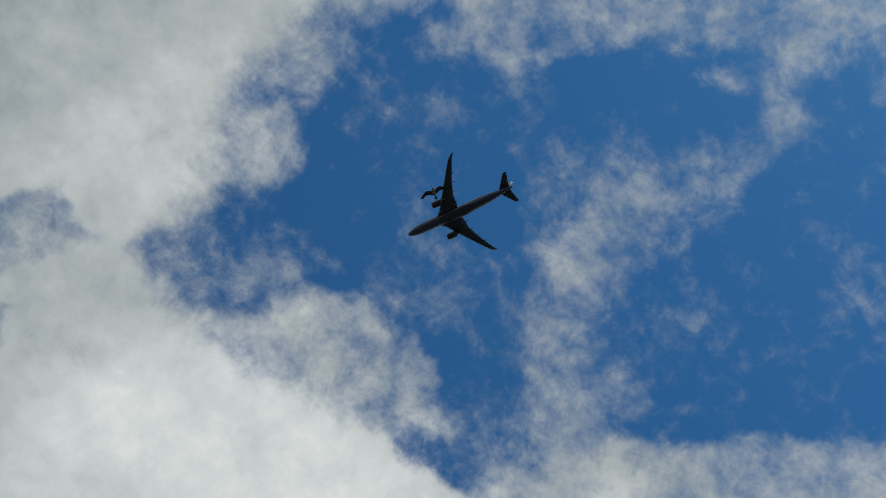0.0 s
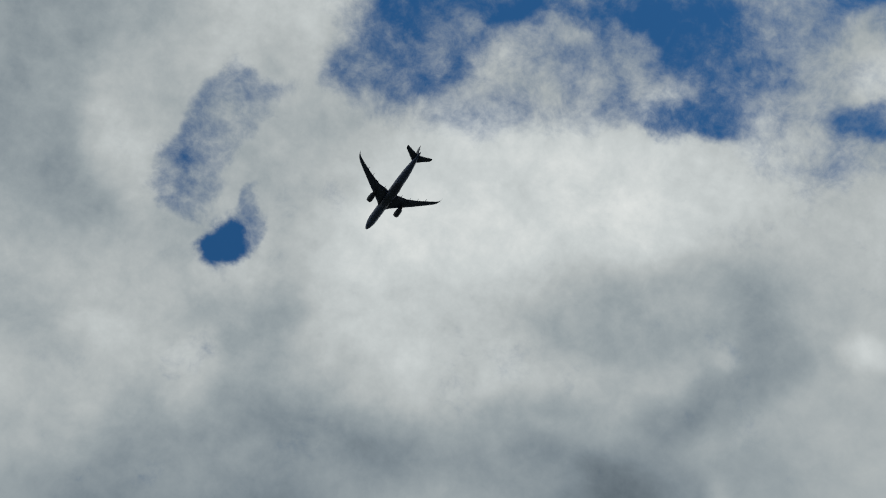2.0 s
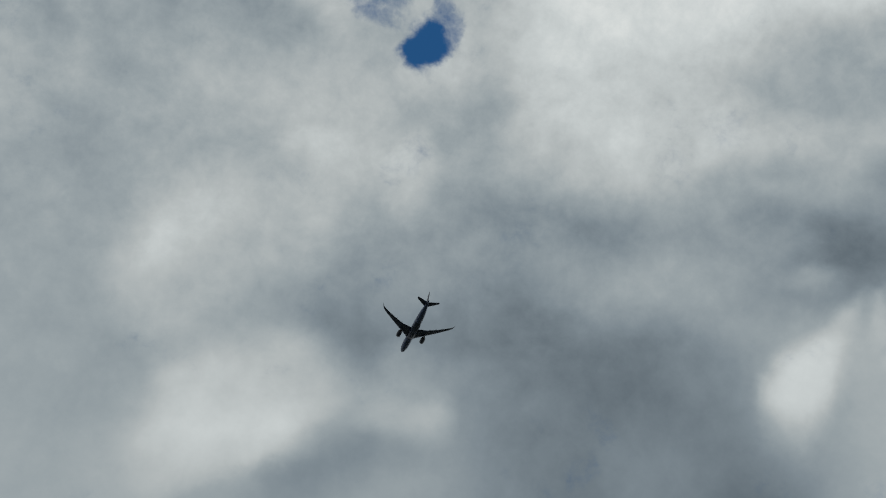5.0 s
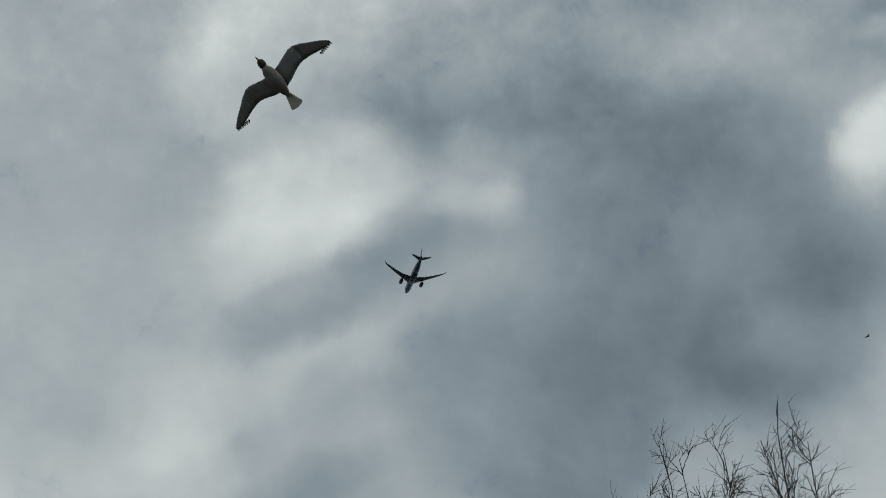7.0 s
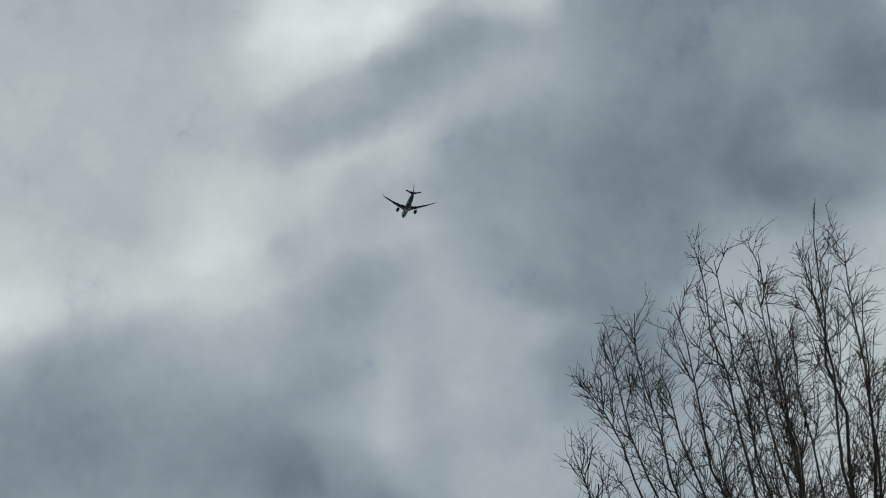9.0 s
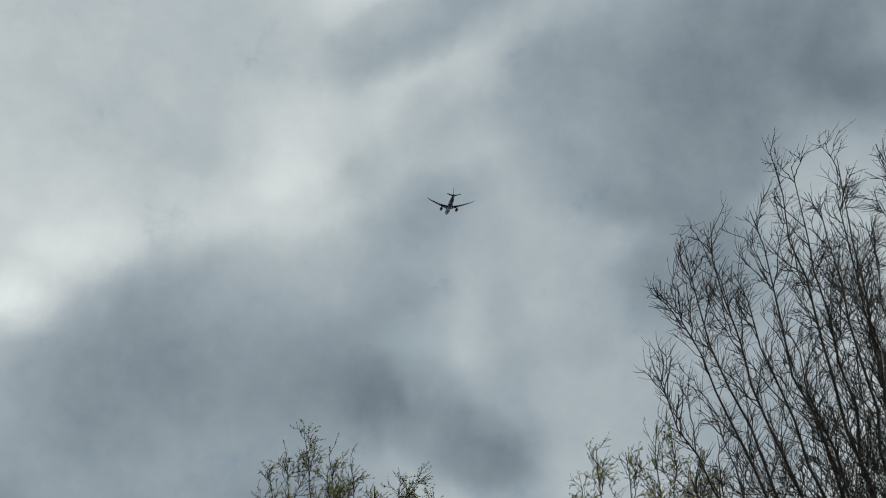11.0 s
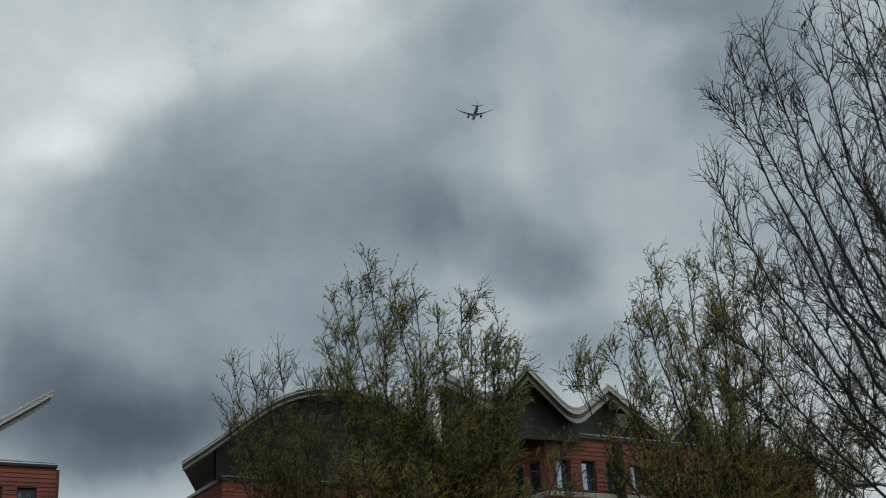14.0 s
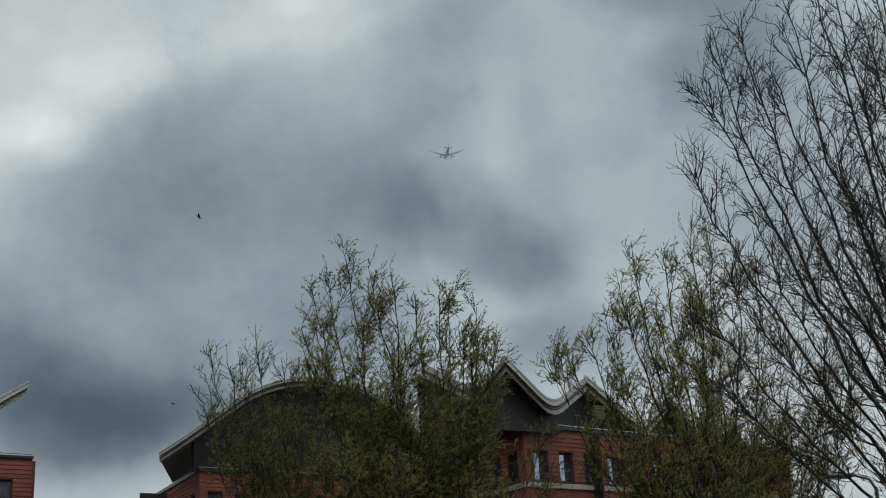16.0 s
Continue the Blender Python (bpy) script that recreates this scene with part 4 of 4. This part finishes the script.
# neighbour at the far left of the row
end_house = new("corner_office")
tagged(end_house, "red brick corner office with an upturned white roof edge", "building")
E0 = (-19.2, 55.4)
facade(end_house, along(E0, -16, 0, 0), TURN, 16.0, 11.0, [16 - 1.75 - 1.55 * i for i in range(9)], 8.6, 0.9, 1.32, deep=7.0)
bk = part("side_wall", box((0, 0, 0), (0.35, 12, 10.86)), M_BRICK, end_house)
bk.matrix_basis = pose(E0[0] - 0.3, E0[1] + 0.28, 0, 0, 0, TURN)
up = [along(E0, -0.45, 0.3, 14.45), along(E0, -3.2, 0.3, 12.6), along(E0, -4.2, 0.3, 12.2), along(E0, -5.2, 0.3, 12.7), along(E0, -8.0, 0.3, 14.4),
      along(E0, -10.6, 0.3, 12.6), along(E0, -12.0, 0.3, 12.4), along(E0, -15.0, 0.3, 14.4)]
fold_roof(end_house, up, INWARD, 8.0, 0.4)
infill(end_house, up[1:], INWARD * 1.2, 10.9)

# street lamp between the trees
M_LAMP = material("lamp_housing", (0.10, 0.11, 0.10), 0.5, 0.4, vary=0.15, scale=3)
lamp = new("street_lamp")
lamp.location = (10.15, 30.00, 0)
tagged(lamp, "grey street lamp with a flat head among branches", "street lamp")
v, fc = tubes([(np.array(((0, 0, 0), (0, 0, 2.6), (0.02, 0, 4.85))), 0.075, 0.045), (np.array(((0.02, 0, 4.8), (-0.1, 0, 5.05), (-0.5, 0, 5.17))), 0.04, 0.03)], 8)
mesh_part("pole", v, fc, M_LAMP, lamp, smooth=True)
head = part("lamp_head", loft([[(-0.4 - 0.75 * k, 0.15 * w * math.cos(a), 5.17 + 0.07 * w * math.sin(a)) for a in np.linspace(0, 2 * math.pi, 12, endpoint=False)]
                              for k, w in ((0, 0.3), (0.15, 0.8), (0.5, 1.0), (0.85, 0.8), (1, 0.25))]), M_LAMP, lamp, smooth=True)
part("lens", soft_box((-1.05, -0.10, 5.095), (-0.6, 0.10, 5.112), 0.004), M_STONE, head)

# ---- gulls ----
M_GULL_DARK = material("dark_plumage", (0.045, 0.042, 0.040), 0.9, vary=0.3, scale=12)
M_GULL_GREY = material("grey_plumage", (0.17, 0.175, 0.185), 0.9, vary=0.25, scale=10)
M_GULL_WHITE = material("white_plumage", (0.62, 0.61, 0.58), 0.9, vary=0.2, scale=10)
M_GULL_BELLY = material("shaded_belly_plumage", (0.15, 0.145, 0.135), 0.9, vary=0.2, scale=10)
M_HOOD = material("brown_black_hood", (0.022, 0.017, 0.015), 0.85, vary=0.2, scale=20)
M_BEAK = material("dark_beak", (0.05, 0.02, 0.015), 0.5, vary=0.1, scale=20)


def gull(label, body_mat, wing_mat, head_mat, tail_mat, bend=0.16):
    """A gull gliding along +y; the wings hinge at the shoulders."""
    thing = new("gull")
    tagged(thing, label, "bird", group="gulls in flight")
    rings = [(0.155, 0.012, 0.0), (0.14, 0.030, 0.002), (0.105, 0.047, 0), (0.05, 0.060, -0.006), (0.0, 0.062, -0.008), (-0.06, 0.050, -0.004), (-0.11, 0.030, 0.002), (-0.15, 0.012, 0.006)]
    part("body", loft([ring(y, r, r * 0.92, z, 0, 12) for y, r, z in rings]), body_mat, thing, smooth=True)
    skull = [(0.222, 0.010, 0.012), (0.212, 0.024, 0.013), (0.192, 0.033, 0.014), (0.168, 0.032, 0.010), (0.145, 0.026, 0.004), (0.125, 0.018, 0.0)]
    head = part("head", loft([ring(y, r, r, z, 0, 10) for y, r, z in skull]), head_mat, thing, smooth=True)
    part("beak", loft([ring(0.214, 0.010, 0.009, 0.008, 0, 6), ring(0.235, 0.007, 0.007, 0.006, 0, 6), ring(0.256, 0.002, 0.003, 0.001, 0, 6)]), M_BEAK, head, smooth=True)
    fan = bmesh.new()
    for i in range(7):
        a = radians(-15 + 5 * i)
        z = 0.003 + 0.0015 * (i % 2)
        c = Vector((math.sin(a), -math.cos(a), 0))
        w = Vector((c.y, -c.x, 0)) * 0.016
        p, q = Vector((0, -0.09, z)) + c * 0.02, Vector((0, -0.09, z)) + c * 0.165
        vs = [fan.verts.new(k) for k in (p - w * 0.5, p + w * 0.5, q + w, q + c * 0.008, q - w)]
        top = [fan.verts.new(k.co + Vector((0, 0, 0.003))) for k in vs]
        fan.faces.new(vs)
        fan.faces.new(top[::-1])
        for k in range(5):
            fan.faces.new((vs[k], top[k], top[(k + 1) % 5], vs[(k + 1) % 5]))
    bmesh.ops.recalc_face_normals(fan, faces=fan.faces)
    part("tail", fan, tail_mat, thing)
    for s in (-1, 1):
        inner = [(0.0, 0.085, 0.165, 0.0), (0.06, 0.100, 0.160, 0.012), (0.13, 0.125, 0.152, 0.03), (0.19, 0.145, 0.150, 0.042), (0.235, 0.143, 0.145, 0.046)]
        wing = part("wing", loft([foil(s * x, y, c, z, 0.8) for x, y, c, z in inner]), wing_mat, thing, smooth=True)
        wing.location = (s * 0.035, -0.005, 0.012)
        outer = [(0.232, 0.143, 0.146, 0.046), (0.29, 0.118, 0.128, 0.044), (0.36, 0.070, 0.100, 0.034), (0.42, 0.030, 0.076, 0.020), (0.465, -0.008, 0.046, 0.008), (0.485, -0.030, 0.02, 0.002)]
        tip = part("wing_tip", loft([foil(s * x, y, c, z - bend * max(0, x - 0.23) * 0.3, 0.5) for x, y, c, z in outer]), wing_mat, wing, smooth=True)
        bm = bmesh.new()
        for k in range(6):
            x0, y0 = s * (0.455 - 0.018 * k), -0.028 - 0.004 * k
            d = Vector((s * 0.72, -0.69, -0.04)).normalized()
            w = Vector((-d.y, d.x, 0)) * 0.008
            p = Vector((x0, y0, 0.004 + 0.004 * k))
            q = p + d * (0.045 - 0.003 * k)
            a = [bm.verts.new(v) for v in (p - w, p + w, q + w * 0.5, q - w * 0.5)]
            b = [bm.verts.new(v.co + Vector((0, 0, 0.003))) for v in a]
            bm.faces.new(a)
            bm.faces.new(b[::-1])
            for j in range(4):
                bm.faces.new((a[j], b[j], b[(j + 1) % 4], a[(j + 1) % 4]))
        bmesh.ops.recalc_face_normals(bm, faces=bm.faces)
        part("primary_feathers", bm, M_GULL_DARK, wing)
    return thing


gulls = {
    "big": gull("dark young gull with a pale fanned tail, wings spread", M_GULL_DARK, M_GULL_DARK, M_GULL_DARK, M_GULL_WHITE),
    "mid": gull("dark young gull beating its wings against bright cloud", M_GULL_DARK, M_GULL_DARK, M_GULL_DARK, M_GULL_WHITE),
    "right": gull("dark gull gliding with bent wings against blue sky", M_GULL_DARK, M_GULL_DARK, M_GULL_DARK, M_GULL_DARK),
    "small": gull("small pale-headed gull passing below the airliner", M_GULL_GREY, M_GULL_DARK, M_GULL_WHITE, M_GULL_GREY),
    "hood": gull("black-headed gull with a dark hood and grey wings", M_GULL_BELLY, M_GULL_GREY, M_HOOD, M_GULL_WHITE),
    "far1": gull("tiny far gull gliding under grey cloud", M_GULL_DARK, M_GULL_DARK, M_GULL_DARK, M_GULL_DARK),
    "far2": gull("tiny far gull banking over the offices", M_GULL_DARK, M_GULL_DARK, M_GULL_DARK, M_GULL_DARK),
    "far3": gull("tiny far gull gliding beside the tall willow", M_GULL_DARK, M_GULL_DARK, M_GULL_DARK, M_GULL_DARK),
    "far4": gull("tiny far gull low above the curved roof", M_GULL_DARK, M_GULL_DARK, M_GULL_DARK, M_GULL_DARK),
}


def flap(bird, rows):
    """Raise and lower both wings of a gull: seconds and degrees."""
    for wing in bird.children:
        if wing.name.startswith("wing"):
            s = 1 if wing.location.x > 0 else -1
            x, y, z = wing.location
            walk(wing, [(t, pose(x, y, z, 0, -s * a, 0)) for t, a in rows])


def motions():
    walk(plane, [
    (0.0, pose(190.0, 90.6, 671.9, 0.9, 1.5, 11.5)),
    (0.5, pose(185.2, 148.9, 687.0, 1.0, 1.9, 11.2)),
    (1.0, pose(182.3, 208.8, 701.4, 1.1, 2.3, 10.9)),
    (1.5, pose(177.1, 271.0, 715.5, 1.2, 2.6, 10.7)),
    (2.0, pose(170.0, 330.5, 720.6, 1.7, 2.5, 10.4)),
    (2.5, pose(163.0, 390.7, 725.4, 2.3, 2.4, 10.1)),
    (3.0, pose(155.8, 450.9, 730.4, 2.8, 2.3, 9.8)),
    (3.2, pose(151.7, 473.8, 733.4, 3.0, 2.2, 9.7)),
    (5.3, pose(125.9, 728.9, 751.6, 5.3, 1.7, 8.5)),
    (5.5, pose(122.7, 754.3, 752.3, 5.6, 1.7, 8.3)),
    (6.0, pose(115.4, 815.7, 758.9, 5.9, 1.5, 8.1)),
    (6.5, pose(108.7, 877.6, 765.1, 6.2, 1.3, 7.9)),
    (7.0, pose(103.5, 940.6, 769.8, 6.5, 1.2, 7.7)),
    (7.5, pose(96.3, 1005.1, 772.8, 6.8, 1.0, 7.5)),
    (8.0, pose(91.1, 1069.1, 776.0, 7.1, 0.8, 7.3)),
    (8.5, pose(87.0, 1131.1, 781.6, 7.4, 0.6, 7.1)),
    (8.7, pose(84.6, 1156.0, 781.4, 7.4, 0.6, 7.1)),
    (10.8, pose(59.7, 1401.9, 802.6, 7.3, -0.0, 7.0)),
    (11.0, pose(56.8, 1426.1, 803.3, 7.3, -0.1, 7.0)),
    (11.5, pose(57.8, 1484.1, 808.9, 7.3, -0.2, 7.0)),
    (12.0, pose(47.5, 1544.7, 810.5, 7.2, -0.4, 7.0)),
    (12.5, pose(47.1, 1602.4, 816.8, 7.2, -0.5, 7.0)),
    (13.0, pose(45.5, 1667.0, 824.5, 7.1, -0.7, 7.0)),
    (13.5, pose(39.9, 1732.4, 831.1, 7.0, -0.9, 7.0)),
    (14.0, pose(30.6, 1796.6, 840.0, 6.9, -1.1, 7.0)),
    (14.5, pose(29.6, 1862.1, 846.0, 6.8, -1.3, 7.0)),
    (15.0, pose(27.1, 1927.2, 853.0, 6.7, -1.5, 7.0)),
    (15.5, pose(20.5, 1993.3, 857.8, 6.6, -1.7, 7.0)),
    (16.0, pose(16.3, 2058.3, 865.0, 6.4, -1.9, 7.0)),
    ])
    walk(gulls['big'], [
        (0.0, pose(6.36, 7.53, 16.10, 36, -0, 128)),
        (0.3, pose(4.80, 4.89, 13.23, 36, -0, 128)),
        (0.4, pose(4.21, 3.89, 12.14, 35, -6, 147)),
        (0.5, pose(3.52, 2.94, 10.82, 36, -13, 152)),
        (0.6, pose(3.29, 2.09, 10.37, 37, -12, 151)),
        (0.7, pose(3.06, 1.20, 9.55, 38, -5, 145)),
        (0.8, pose(2.77, 0.38, 8.77, 44, -4, 143)),
        (16.0, pose(-41.51, -124.27, 9.00, 44, -4, 143)),
    ])
    flap(gulls['big'], [(0.0, 20), (0.3, 20), (0.4, 28), (0.5, 2), (0.6, -10), (0.7, 5), (0.8, 2), (16.0, 5)])
    walk(gulls['mid'], [
        (0.0, pose(1.17, 15.65, 17.55, 24, -17, -179)),
        (0.5, pose(5.48, 10.34, 19.04, 24, -17, -179)),
        (0.6, pose(6.42, 9.18, 19.36, 23, -19, -173)),
        (0.7, pose(7.49, 8.12, 19.46, 23, -19, -171)),
        (0.8, pose(8.41, 6.93, 19.55, 23, -20, -168)),
        (0.9, pose(9.19, 5.61, 19.63, 25, -20, -171)),
        (1.0, pose(10.13, 4.37, 19.47, 26, -20, -173)),
        (1.1, pose(11.44, 3.06, 20.14, 29, -18, 179)),
        (16.0, pose(150.06, -135.68, 91.22, 29, -18, 179)),
    ])
    flap(gulls['mid'], [(0.0, 5), (0.5, 5), (0.7, -12), (0.9, 8), (1.1, -8), (16.0, 5)])
    walk(gulls['right'], [
        (0.0, pose(18.03, 2.06, 23.02, 32, -21, 99)),
        (0.3, pose(16.64, 2.41, 23.99, 32, -21, 99)),
        (0.4, pose(16.18, 2.53, 24.31, 33, -20, 99)),
        (0.5, pose(15.73, 2.44, 24.64, 32, -19, 98)),
        (0.6, pose(15.09, 2.15, 25.09, 33, -15, 105)),
        (0.7, pose(14.74, 1.88, 25.33, 32, -10, 106)),
        (0.8, pose(14.25, 1.68, 25.64, 32, -8, 103)),
        (0.9, pose(13.47, 1.42, 26.11, 30, -0, 98)),
        (1.0, pose(12.69, 1.18, 26.53, 31, 5, 102)),
        (1.1, pose(11.77, 0.79, 26.99, 32, 4, 104)),
        (1.2, pose(10.95, 0.87, 27.36, 33, 13, 111)),
        (16.0, pose(-110.53, 11.89, 80.97, 33, 13, 111)),
    ])
    flap(gulls['right'], [(0.0, 4), (16.0, 4)])
    walk(gulls['small'], [
        (0.0, pose(10.58, 5.89, 42.86, 19, 5, 106)),
        (0.1, pose(11.24, 5.78, 42.70, 18, 7, 102)),
        (0.2, pose(11.88, 5.56, 42.55, 18, 9, 98)),
        (0.3, pose(12.32, 5.71, 42.40, 17, 11, 95)),
        (0.4, pose(13.04, 6.00, 42.13, 17, 13, 93)),
        (0.5, pose(13.75, 5.84, 41.92, 14, 17, 82)),
        (0.6, pose(14.50, 5.62, 41.69, 14, 18, 82)),
        (0.8, pose(16.86, 5.38, 40.79, 11, 21, 74)),
        (0.9, pose(17.62, 5.17, 40.48, 11, 22, 74)),
        (1.0, pose(18.49, 5.12, 40.08, 11, 23, 72)),
        (1.1, pose(19.25, 4.87, 39.74, 10, 24, 71)),
        (1.2, pose(20.44, 4.59, 39.15, 8, 25, 68)),
        (1.3, pose(21.58, 4.06, 38.57, 7, 25, 67)),
        (16.0, pose(189.33, -74.05, 9.00, 7, 25, 67)),
    ])
    flap(gulls['small'], [(0.0, 4), (16.0, 4)])
    walk(gulls['hood'], [
        (0.0, pose(52.90, 58.53, 31.03, 13, -23, 85)),
        (5.8, pose(4.13, 13.51, 11.05, 13, -23, 85)),
        (5.9, pose(3.29, 12.74, 10.71, 14, -21, 85)),
        (6.0, pose(2.59, 11.95, 10.29, 14, -18, 86)),
        (6.1, pose(2.00, 11.28, 10.49, 14, -15, 87)),
        (6.2, pose(1.60, 10.75, 10.43, 17, -30, 104)),
        (6.3, pose(1.41, 10.45, 10.50, 21, -42, 118)),
        (6.4, pose(1.13, 10.01, 10.44, 25, -34, 126)),
        (6.5, pose(0.94, 9.61, 10.31, 28, -22, 132)),
        (6.6, pose(0.68, 9.18, 10.21, 30, -2, 136)),
        (6.7, pose(0.50, 8.62, 9.93, 32, 4, 137)),
        (6.8, pose(0.26, 7.89, 9.54, 34, 9, 137)),
        (6.9, pose(-0.01, 7.11, 9.05, 37, 15, 136)),
        (7.0, pose(-0.36, 6.51, 8.78, 39, 20, 135)),
        (7.1, pose(-0.63, 5.97, 8.31, 39, 25, 136)),
        (7.2, pose(-1.01, 5.54, 8.10, 36, 33, 131)),
        (16.0, pose(-34.13, -32.42, 9.00, 36, 33, 131)),
    ])
    flap(gulls['hood'], [(0.0, 5), (5.7, 5), (5.8, 35), (5.9, 10), (6.0, -22), (6.1, 40), (6.2, 50), (6.3, 18), (6.4, -6), (6.5, -10), (6.6, 8), (6.8, 12), (7.0, 8), (16.0, 8)])
    walk(gulls['far1'], [
        (0.0, pose(150.00, 60.00, 30.00, 8, 21, -106)),
        (5.6, pose(51.79, 76.66, 61.12, 8, 21, -106)),
        (6.0, pose(50.76, 79.20, 58.61, 6, 14, -104)),
        (6.5, pose(48.18, 79.31, 60.66, 7, 15, -103)),
        (7.0, pose(48.34, 79.89, 63.44, 7, 16, -102)),
        (7.2, pose(46.66, 79.78, 64.86, 7, 14, -102)),
        (7.6, pose(47.12, 77.42, 67.40, 7, 11, -101)),
        (16.0, pose(260.00, 60.00, 60.00, 7, 11, -101)),
    ])
    flap(gulls['far1'], [(0.0, 4), (16.0, 4)])
    walk(gulls['far2'], [
        (0.0, pose(-120.00, 60.00, 12.00, 31, -2, 101)),
        (14.5, pose(-32.92, 78.07, 25.39, 31, -2, 101)),
        (15.0, pose(-18.25, 82.39, 26.56, 32, -2, 101)),
        (15.2, pose(-18.44, 82.03, 27.59, 32, -2, 101)),
        (15.5, pose(-18.61, 81.46, 29.21, 32, -2, 101)),
        (15.8, pose(-17.17, 77.31, 29.60, 32, -1, 101)),
        (16.0, pose(-15.98, 75.38, 29.64, 31, -1, 101)),
    ])
    flap(gulls['far2'], [(0.0, 4), (16.0, 4)])
    walk(gulls['far3'], [
        (0.0, pose(120.00, 60.00, 60.00, 14, 11, 97)),
        (15.3, pose(19.99, 80.32, 36.94, 14, 11, 97)),
        (15.5, pose(19.37, 81.02, 35.66, 14, 11, 97)),
        (15.8, pose(18.60, 81.87, 34.03, 13, 11, 97)),
        (16.0, pose(18.55, 82.19, 33.22, 13, 11, 97)),
    ])
    flap(gulls['far3'], [(0.0, 4), (16.0, 4)])
    walk(gulls['far4'], [
        (0.0, pose(-60.00, 260.00, 9.00, 52, -3, -118)),
        (15.2, pose(-45.91, 192.54, 30.22, 52, -3, -118)),
        (15.6, pose(-46.29, 191.12, 38.08, 52, -3, -118)),
        (16.0, pose(-44.25, 190.98, 41.19, 53, -2, -119)),
    ])
    flap(gulls['far4'], [(0.0, 4), (16.0, 4)])


motions()
